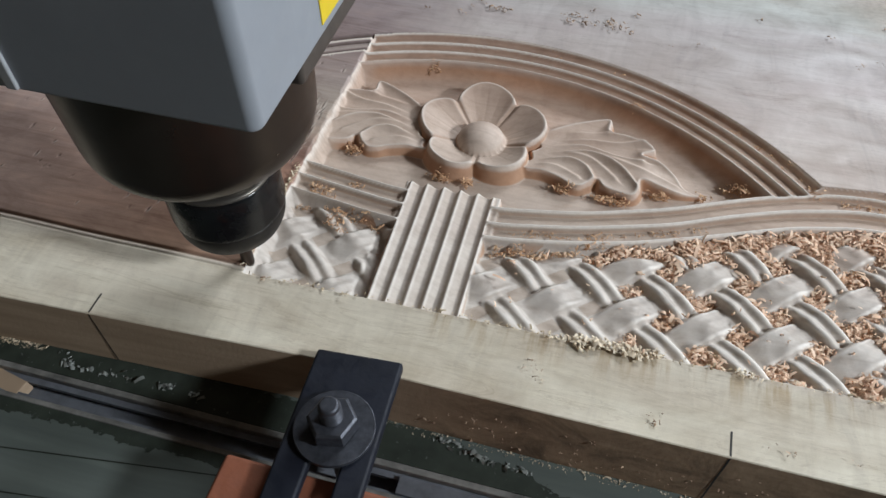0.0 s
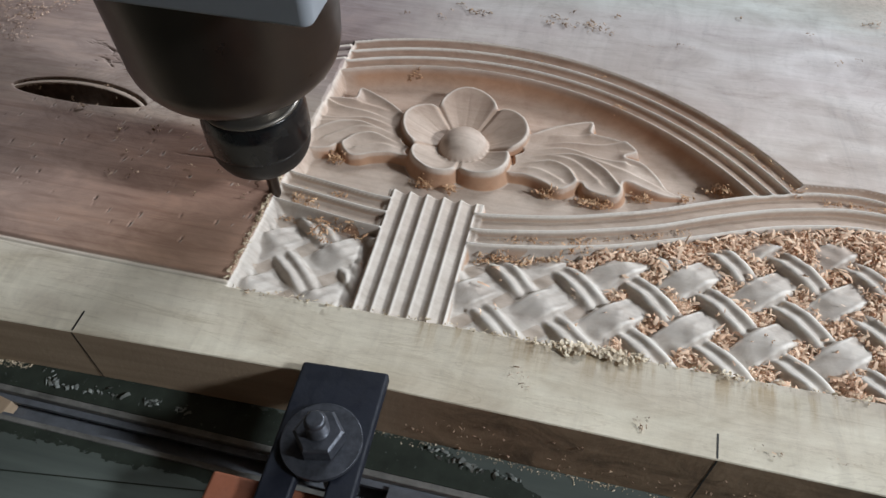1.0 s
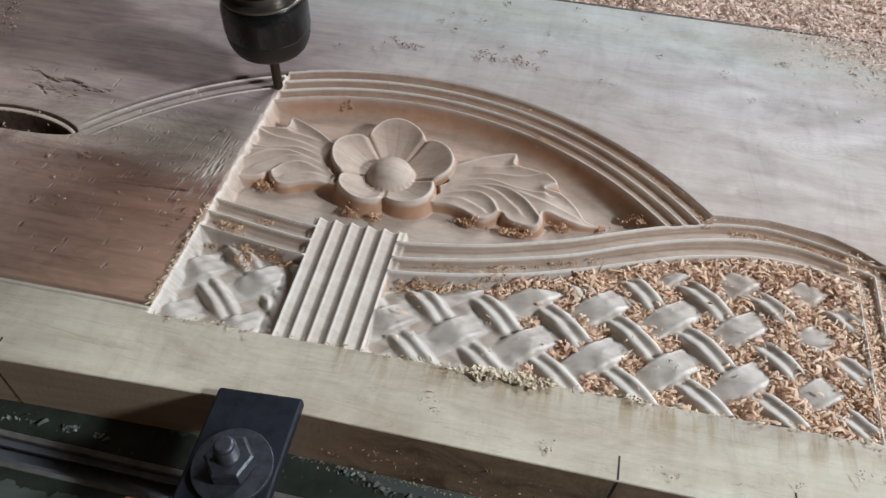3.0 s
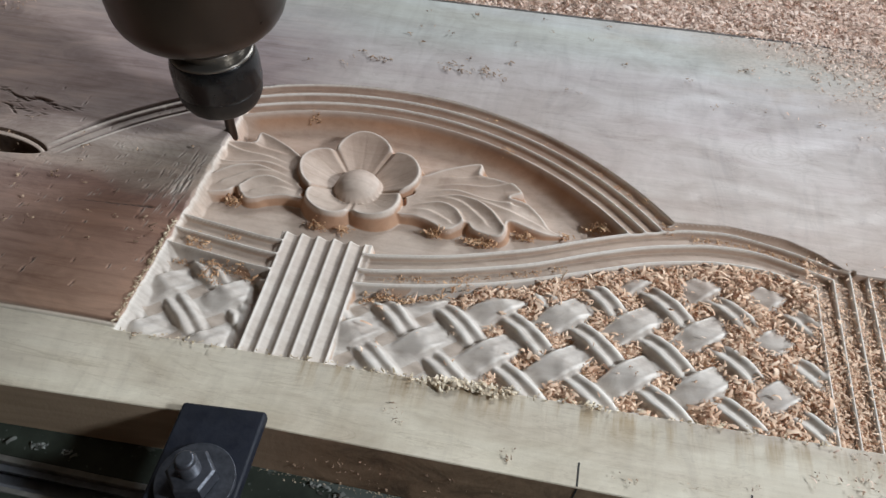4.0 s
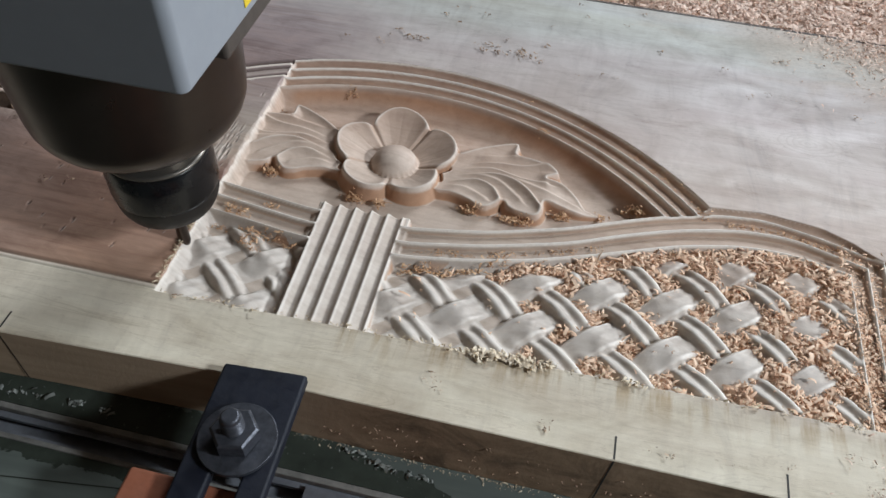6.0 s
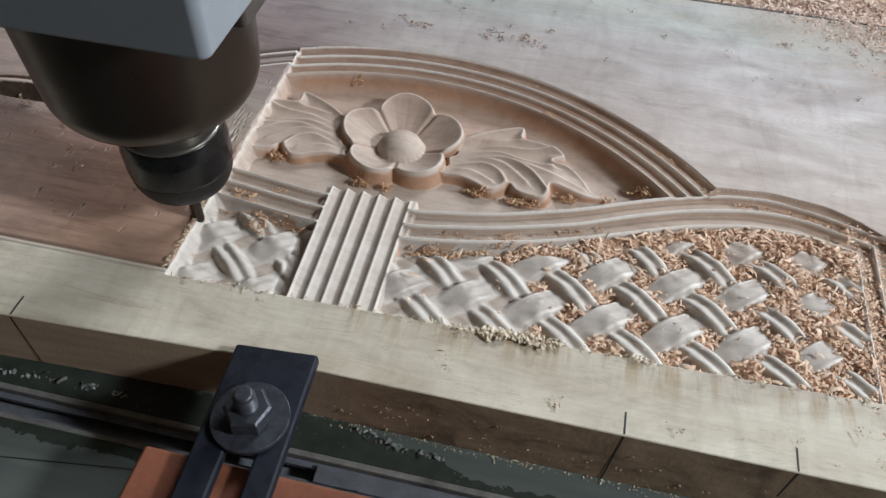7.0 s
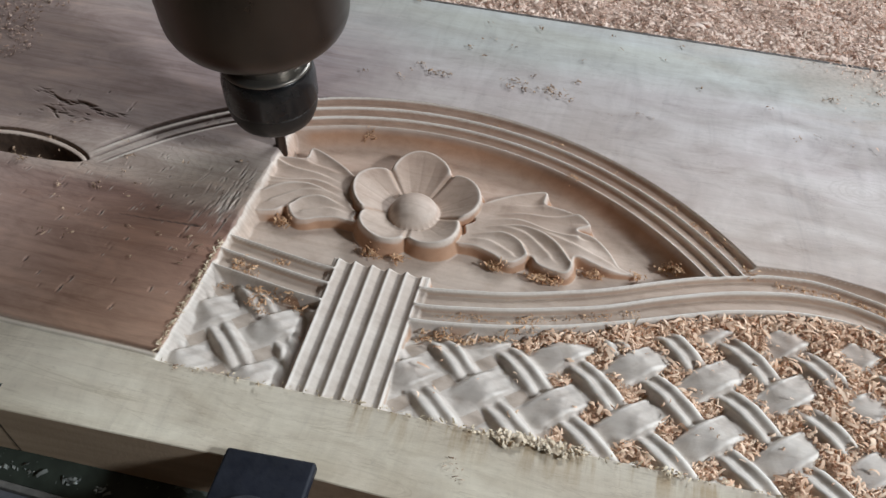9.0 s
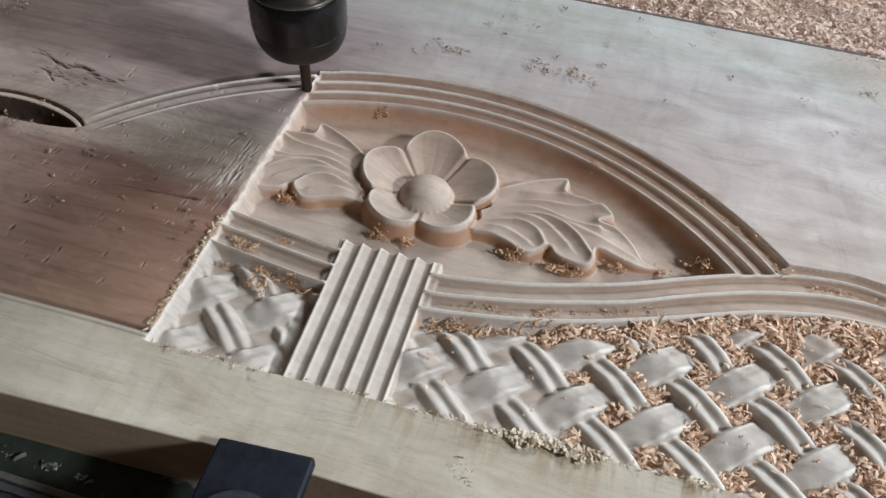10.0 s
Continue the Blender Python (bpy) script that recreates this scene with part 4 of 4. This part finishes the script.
# ---- machine bed ----
def build_bed():
    bed = tagged(empty("machine_bed"), "dark green slotted machine bed strewn with sawdust", "machine bed", kind="structure")
    zb = -THICK * U - 0.0004
    def strip(name, y0, y1, z0, z1, mat, label="", bevel=0.0, x0=-1.5, x1=1.5):
        bm = bmesh.new()
        box(bm, x0, x1, y0 * U, y1 * U, z0, z1, bevel)
        return part(name, bm, mat, bed, label)
    strip("bed_board", -25.0, 1300, zb - 0.02, zb, BED_PAINT, "grey board with flaking dark green paint")
    strip("bed_board", -900, -44.2, zb - 0.02, zb, BED_PAINT)
    strip("slot_rail", -28.6, -25.2, zb - 0.02, zb + 0.0003, RAIL_EDGE, "dusty aluminium slot edge", 0.0005)
    strip("slot_rail", -44.0, -41.2, zb - 0.02, zb + 0.0003, RAIL_EDGE, "dusty aluminium slot edge", 0.0005)
    strip("slot_floor", -41.0, -28.8, zb - 0.02, zb - 0.011, RAIL)
    strip("slot_lip", -32, -28.8, zb - 0.006, zb - 0.0035, RAIL)
    strip("slot_lip", -41.0, -38.5, zb - 0.006, zb - 0.0035, RAIL)
    strip("slot_cover", -39.5, -30.5, zb - 0.010, zb - 0.0015, RAIL, "aluminium slot insert", 0.0004, 36 * U, 0.9)
    # two long scratches across the grey board
    for x0, y0, x1, y1 in ((-330, -92, 60, -40), (-330, -113, 60, -63)):
        bm = bmesh.new()
        v = [bm.verts.new((x * U, (y + d) * U, zb + 0.0001)) for x, y, d in ((x0, y0, -0.35), (x1, y1, -0.35), (x1, y1, 0.35), (x0, y0, 0.35))]
        bm.faces.new(v)
        part("scratch", bm, BED_DARK, bed, "dark scratch in the grey board")
    strip("bed_frame", -880, 1280, FLOOR_Z, zb - 0.02, BED_DARK, "", 0, -1.45, 1.45)
    return bed


build_bed()


def build_offcut():
    bm = bmesh.new()
    box(bm, -12 * U, 12 * U, -5 * U, 5 * U, -4.0 * U, 4.0 * U, 0.8 * U)
    for v in bm.verts:
        v.co += Vector((noise.noise(v.co * 900), noise.noise(v.co * 900 + Vector((5, 0, 0))), 0)) * 0.8 * U
    ob = tagged(crisp(part("wood_offcut", bm, WOOD_EDGE)), "small pale wood offcut lying in the bed slot", "wood offcut")
    ob.matrix_world = pose(-186 * U, -34.5 * U, (-THICK - 8.2) * U, 0, 0, -9)
    return ob


build_offcut()


# ---- workshop ----
def wall(name, x0, x1, y0, y1, z0, z1, mat=PLASTER):
    bm = bmesh.new()
    box(bm, x0, x1, y0, y1, z0, z1)
    return tagged(part(name, bm, mat), kind="structure")


RX0, RX1, RY0, RY1, RZ = -3.0, 2.3, -3.2, 2.6, 2.6
tagged(wall("floor", RX0, RX1, RY0, RY1, FLOOR_Z - 0.15, FLOOR_Z, CONCRETE), "grey concrete workshop floor", "floor")
wall("ceiling", RX0, RX1, RY0, RY1, RZ, RZ + 0.15)
wall("wall_west", RX0 - 0.15, RX0, RY0, RY1, FLOOR_Z, RZ)
# a small window opening in the east wall, a wide one in the north wall
wall("wall_east", RX1, RX1 + 0.2, RY0, -0.42, FLOOR_Z, RZ)
wall("wall_east", RX1, RX1 + 0.2, 0.02, RY1, FLOOR_Z, RZ)
wall("wall_east", RX1, RX1 + 0.2, -0.42, 0.02, FLOOR_Z, 1.12)
wall("wall_east", RX1, RX1 + 0.2, -0.42, 0.02, 1.58, RZ)
wall("wall_north", RX0, 0.6, RY1, RY1 + 0.2, FLOOR_Z, RZ)
wall("wall_north", 1.95, RX1, RY1, RY1 + 0.2, FLOOR_Z, RZ)
wall("wall_north", 0.6, 1.95, RY1, RY1 + 0.2, FLOOR_Z, 1.0)
wall("wall_north", 0.6, 1.95, RY1, RY1 + 0.2, 2.4, RZ)
wall("wall_south", RX0, RX1, RY0 - 0.2, RY0, FLOOR_Z, RZ)
tagged(wall("ground", -60, 60, -90, 90, FLOOR_Z - 0.35, FLOOR_Z - 0.16, CONCRETE), "plain yard ground", "ground")


# ---- shavings ----
def shavings(name, places, mat, size, label, lift=0.4, fat=1.0):
    """Curled shavings: short bent strips lying at the places (x, y, z in carving units)."""
    rng = np.random.default_rng(len(name) * 7 + len(places))
    verts, faces = [], []
    for x, y, z in places:
        s = size * rng.uniform(0.35, 1.0) * (1.5 if rng.uniform() < 0.22 else 1.0)
        curl = rng.uniform() < 0.55
        w = fat * s * (rng.uniform(0.10, 0.2) if curl else rng.uniform(0.09, 0.18))
        rad, arc = (s * rng.uniform(0.22, 0.45), rng.uniform(2.0, 5.2)) if curl else (s * rng.uniform(0.7, 1.4), rng.uniform(0.4, 1.3))
        q = Euler((rng.uniform(-0.8, 0.8), rng.uniform(-0.55, 0.55), rng.uniform(0, 6.28))).to_matrix()
        base = len(verts)
        tw, skew, tip = rng.uniform(-1.3, 1.3), rng.uniform(-0.5, 0.5), rng.uniform(0.0, 0.8)
        for k in range(6):
            a = arc * (k / 5 - 0.5)
            cx, cz = rad * math.sin(a), rad * (math.cos(a) - 0.6)
            wide = w * (1 - tip * max(0.0, k / 5 - 0.55) * 2) * rng.uniform(0.75, 1.2)
            for side in (-1, 1):
                p = q @ Vector((cx + skew * w * side, side * wide + tw * s * 0.45 * (k / 5 - 0.5), cz + 0.3 * w * side * tw))
                verts.append(((x + p.x) * U, (y + p.y) * U, (z + lift * s + p.z * 0.7) * U))
        for k in range(5):
            i = base + 2 * k
            faces.append((i, i + 1, i + 3, i + 2))
    me = bpy.data.meshes.new(name)
    me.from_pydata(verts, [], faces)
    me.materials.append(mat)
    me.shade_smooth()
    return tagged(new(name, me), label, "wood shavings", kind="stuff")


rng = np.random.default_rng(5)


def scatter(n, x0, x1, y0, y1, keep):
    x, y = rng.uniform(x0, x1, n), rng.uniform(y0, y1, n)
    z = height_at(x, y)
    k = keep(x, y, z)
    return np.stack([x, y, z], -1)[k]


def fill_level(x, y):
    """Height up to which shavings have gathered in the woven field and the border."""
    lump = np.array([noise.noise((a * 0.055, b * 0.055, 3.0)) + 0.5 * noise.noise((a * 0.15, b * 0.15, 8.0)) for a, b in zip(x, y)])
    under = sstep(26, 8, RIB_C(x) - y) * sstep(84, 130, x)
    woven = -9.6 + 2.4 * sstep(70, 160, x) + 3.0 * sstep(210, 295, x) + 2.3 * under + 2.2 * lump
    border = -4.3 + 0.8 * lump - 2.5 * sstep(105, 150, y)
    return np.where(x < 305, woven, border)


def in_field(x, y):
    woven = (y < RIB_C(x) - 1.5) & (y > front_line(x) + 1.0) & (x > 60) & (x < 304)
    return woven | (x >= 307) & (x < 370) & (y > front_line(x) + 1.0) & (y < 164)


def build_fill():
    """The packed mass of shavings between the strands."""
    xs, ys = np.arange(60, 371, 1.0), np.arange(41, 172, 1.0)
    gxx, gyy = np.meshgrid(xs, ys)
    flat_x, flat_y = gxx.ravel(), gyy.ravel()
    z = fill_level(flat_x, flat_y) - 0.5 + 0.35 * np.random.default_rng(3).normal(size=flat_x.size)
    show = (in_field(flat_x, flat_y) & (z > height_at(flat_x, flat_y) - 1.2)).reshape(gxx.shape)
    idx = np.arange(flat_x.size).reshape(gxx.shape)
    quads = np.stack([idx[:-1, :-1], idx[:-1, 1:], idx[1:, 1:], idx[1:, :-1]], -1)[show[:-1, :-1] & show[1:, 1:] & show[:-1, 1:] & show[1:, :-1]]
    used, inv = np.unique(quads, return_inverse=True)
    me = bpy.data.meshes.new("packed_shavings")
    me.from_pydata((np.stack([flat_x, flat_y, z], -1)[used] * U).tolist(), [], inv.reshape(-1, 4).tolist())
    me.materials.append(PACKED)
    return tagged(new("packed_shavings", me), "packed orange-brown shavings between the woven strands", "wood shavings", kind="stuff")


build_fill()
pl = scatter(60000, 46, 304, 40, 172, lambda x, y, z: in_field(x, y) & (x < 304))
lev = fill_level(pl[:, 0], pl[:, 1])
pick = rng.uniform(0, 1, len(pl))
keep = (lev > pl[:, 2] - 0.2) & (pick < 0.30) | (pick < 0.003)
pl[:, 2] = np.maximum(pl[:, 2], lev - 0.3)
shavings("weave_shavings", pl[keep], CHIP, 4.3, "orange-brown curled shavings filling the woven carving")


def clumps(spots, each, spread, below=9.0):
    out = []
    for x, y in spots:
        n = max(3, int(each * rng.uniform(0.6, 1.4)))
        px, py = rng.normal(x, spread, n), rng.normal(y, spread * 0.6, n)
        here = np.stack([px, py, height_at(px, py) + rng.uniform(0, 1.0, n)], -1)
        out.append(here[here[:, 2] < below])
    return np.concatenate(out)


# shavings caught under the leaf, the flower and in the corners of the panel
pl = clumps(((-50, 154), (-52, 155), (6, 145), (10, 144), (25, 145), (81, 153), (79, 154), (104, 152), (110, 151), (116, 152), (135, 162), (139, 163), (162, 168), (184, 176), (178, 178)), 60, 2.4, -8.0)
pl[:, 2] += rng.uniform(0, 2.5, len(pl))
shavings("panel_shavings", pl, CHIP_TAN, 3.0, "small orange shavings caught under the carved leaf and flower")
shavings("panel_shavings", clumps(((-24, 239), (-22, 240), (116, 229), (-60, 97), (-41, 88), (-36, 91), (-35, 86), (55, 93), (64, 94), (72, 96), (-58, 109), (-37, 118), (-50, 106)), 22, 2.4), CHIP_TAN, 2.6, "small orange shavings on the sunk ground")
rib = [(x, float(RIB_C(x) + RIB_B(x)) / 2) for x in rng.uniform(58, 165, 60)] + [(x, float(RIB_B(x) + RIB_A(x)) / 2) for x in rng.uniform(235, 310, 80)]
shavings("ribbon_shavings", clumps(rib, 4, 2.2), CHIP_TAN, 2.1, "thin shavings lying in the hollows of the moulding")
arc = [(AX + 260 * math.cos(a), AY + 260 * math.sin(a)) for a in np.concatenate([rng.uniform(0.68, 0.95, 26), rng.uniform(0.95, 1.6, 6)])]
shavings("arch_shavings", clumps(arc, 5, 2.0), CHIP_TAN, 2.2, "thin shavings along the arch moulding")
bor = scatter(13000, 300, 372, 46, 172, lambda x, y, z: rng.uniform(0, 1, len(x)) < (1.0 - 0.65 * sstep(100, 160, y)) * np.where(z > -2.6, 0.02, 0.8))
bor[:, 2] = np.maximum(bor[:, 2], fill_level(bor[:, 0], bor[:, 1]) - 0.3)
shavings("border_shavings", bor, CHIP, 2.8, "pinkish shavings heaped over the border moulding")
# torn fibres along the front rim and the cutting line
xs_ = rng.uniform(-70, 305, 260)
fr = np.stack([xs_, front_line(xs_) + rng.normal(-0.6, 1.0, 260), np.full(260, 0.2)], -1)
xs_ = np.repeat(rng.normal(122, 20, 48), 12) + rng.normal(0, 1.8, 576)
crust = np.concatenate([np.stack([xs_, front_line(xs_) + np.repeat(rng.normal(-1.2, 1.4, 48), 12) + rng.normal(0, 1.0, 576), rng.uniform(0, 2.2, 576)], -1)])
ys_ = rng.uniform(42, 122, 260)
fr = np.concatenate([fr, np.stack([rng.normal(CUT_X - 0.5, 0.9, 260), ys_, np.full(260, 0.2)], -1)])
shavings("torn_fibres", fr, FIBRE, 2.6, "pale torn wood fibres along the carving's rim")
shavings("rim_crust", crust, CRUST, 2.7, "lumpy cream crust of torn fibres on the carving's front rim", 0.2, 1.9)
tuft = clumps(((59, 94), (64, 95), (69, 96), (102, 107), (110, 109), (-58, 112), (-52, 110), (-30, 97), (-24, 96), (-46, 98), (-38, 96), (-16, 92), (56, 90), (78, 96), (88, 98), (96, 101)), 24, 2.6)
tuft[:, 2] += rng.uniform(0, 2.0, len(tuft))
shavings("weave_tufts", tuft, CHIP_TAN, 2.8, "tufts of orange shavings under the straight moulding")
pk = clumps([(x, 163 + 6 * math.sin(x)) for x in rng.uniform(-278, -205, 18)], 6, 3.0)
pk[:, 2] = np.minimum(pk[:, 2], -5)
shavings("pocket_shavings", pk, CHIP_DARK, 3.2, "shavings fallen into the rough pocket")
# crumbs lying about on the board
cr = clumps([(rng.uniform(-60, 330), rng.uniform(290, 398)) for _ in range(38)] + [(x, 310 + rng.uniform(-5, 5)) for x in rng.uniform(54, 106, 26)] + [(x, 312 + rng.uniform(-6, 6)) for x in rng.uniform(-14, 18, 12)] + [(rng.uniform(-230, -80), rng.uniform(95, 195)) for _ in range(34)], 4, 1.6)
shavings("board_crumbs", cr, CHIP_DARK, 3.0, "tiny wood crumbs scattered on the board")
mg = scatter(1300, 262, 385, 4, 50, lambda x, y, z: rng.uniform(0, 1, len(x)) < sstep(270, 360, x) ** 1.5 * 0.8)
shavings("margin_shavings", mg, CHIP_PINK, 2.6, "loose shavings on the board's front margin")
# gouges in the front margin, made of dark slivers laid on top
mk = clumps(((88, 20), (91, 16), (86, 24), (146, 8), (148, 10), (199, 9), (205, 8), (236, 10), (262, 16), (300, 14), (310, 20), (290, 28), (-60, 37), (-45, 38)), 7, 2.2)
shavings("margin_crumbs", mk, CHIP_DARK, 1.8, "tiny brown slivers standing in for tear marks on the front margin")
flakes = []
for x, y, n in ((-153, -19, 9), (-145, -18.5, 8), (-132, -18, 9), (-120, -18, 6), (-99, -17, 10), (-95, -18, 6), (-79, -18, 10), (-160, -14, 8), (58, -9, 8), (66, -11, 10), (74, -13, 9), (84, -13, 6), (94, -14, 5), (48, -8, 5)):
    flakes.append(np.stack([rng.normal(x, 2.6, n), rng.normal(y, 1.0, n), np.full(n, -THICK - 0.4)], -1))
shavings("paint_flakes", np.concatenate(flakes), FLAKE, 3.4, "pale grey flakes of lifted paint on the dark bed", 0.15, 1.6)
dx_ = np.concatenate([rng.uniform(-260, -172, 520), rng.uniform(20, 330, 420)])
dust = np.stack([dx_, np.array([front_foot(v) for v in dx_]) - np.abs(rng.normal(0.6, 1.6, len(dx_))), np.full(len(dx_), -THICK - 0.4)], -1)
shavings("bed_crumbs", dust, FIBRE, 1.3, "pale sawdust crumbs along the board's foot", 0.2, 1.5)
ex_ = np.concatenate([rng.uniform(40, 330, 90), rng.normal(75, 18, 25)])
edge_z = -THICK * rng.uniform(0.25, 0.98, len(ex_)) ** 0.8
stuck = np.stack([ex_, np.array([front_edge(v) + (front_foot(v) - front_edge(v)) * -z / THICK for v, z in zip(ex_, edge_z)]) - 0.3, edge_z], -1)
shavings("edge_crumbs", stuck, CHIP_DARK, 1.7, "brown crumbs stuck to the board's sawn edge", 0.0, 1.3)
# heaps at the edges
def heap(x, y, z):
    right = 0.25 * sstep(-30, 60, (x - 330) * 0.75 + (y - 300) * 0.65 - 10) * (x > 250)
    left = sstep(-8, 8, -(x + 296 + 9 * np.sin(y * 0.09))) * (y > 205) * 0.8
    return rng.uniform(0, 1, len(x)) < np.maximum(right, left) * 0.9


hp = scatter(40000, -430, 520, 170, 402, heap)
shavings("heaped_shavings", hp, CHIP_PINK, 3.0, "pinkish shavings drifted over the board's far corner")


cn = scatter(36000, 240, 490, 300, 402, lambda x, y, z: rng.uniform(0, 1, len(x)) < 0.62 * sstep(-44, 60, 0.50 * (x - 345) + 0.86 * (y - 374)) ** 1.9)
cn[:, 2] += rng.uniform(0, 1.6, len(cn))
shavings("corner_shavings", cn, CHIP_PALE, 3.5, "dense pinkish crumbs lying over the board's rear corner", 0.2)


def build_drift():
    """The drift of sawdust on the bed behind the board."""
    bm = bmesh.new()
    nx, ny = 150, 50
    grid = []
    for j in range(ny + 1):
        row = []
        for i in range(nx + 1):
            x, y = -700 + 1500 * i / nx, 403 + 460 * (j / ny) ** 1.3
            z = -11 + 5 * noise.noise((x * 0.02, y * 0.03, 0)) + 3.5 * noise.noise((x * 0.07, y * 0.10, 4)) - 9 * (j < 2)
            row.append(bm.verts.new((x * U, y * U, z * U)))
        grid.append(row)
    for a, b in zip(grid, grid[1:]):
        for i in range(nx):
            bm.faces.new((a[i], a[i + 1], b[i + 1], b[i]))
    ob = part("sawdust_drift", bm, SAWDUST, None, smooth=True)
    return tagged(ob, "pinkish drift of sawdust behind the board", "sawdust", kind="stuff")


SAWDUST = make_plain("sawdust", (0.60, 0.43, 0.34), 0.9, 0.0, 0.35, 260, 0.9)
build_drift()
n = 34000
dx_, dy_ = rng.uniform(-260, 470, n), 408 + 200 * rng.uniform(0, 1, n) ** 1.3
dz_ = np.array([-11 + 5 * noise.noise((a * 0.02, b * 0.03, 0)) + 3.5 * noise.noise((a * 0.07, b * 0.10, 4)) + 1.5 for a, b in zip(dx_, dy_)])
shavings("drift_shavings", np.stack([dx_, dy_, dz_], -1), CHIP_PALE, 4.4, "pinkish curled shavings on the drift", 0.4, 1.2)


# ---- what moves ----
TIP = [(0.0, 48), (0.5, 78), (1.0, 110), (1.5, 138), (2.0, 171), (2.5, 209), (2.7, 220), (3.0, 239), (3.25, 246), (3.5, 237), (3.8, 218), (4.0, 209), (4.5, 173), (5.0, 139),
       (5.5, 110), (5.7, 98), (6.0, 78), (6.3, 58), (6.5, 50), (6.8, 62), (7.0, 84), (7.5, 111), (8.0, 139), (8.5, 172), (9.0, 208), (9.5, 240), (9.75, 247), (10.0, 238)]


def motions():
    rows = []
    for t, y in TIP:
        z = float(height_at(CUT_X + 4, y))
        rows.append((t, pose(-72.0 * U, y * U, (z + 0.2) * U)))
    walk(SPINDLE, rows)


motions()
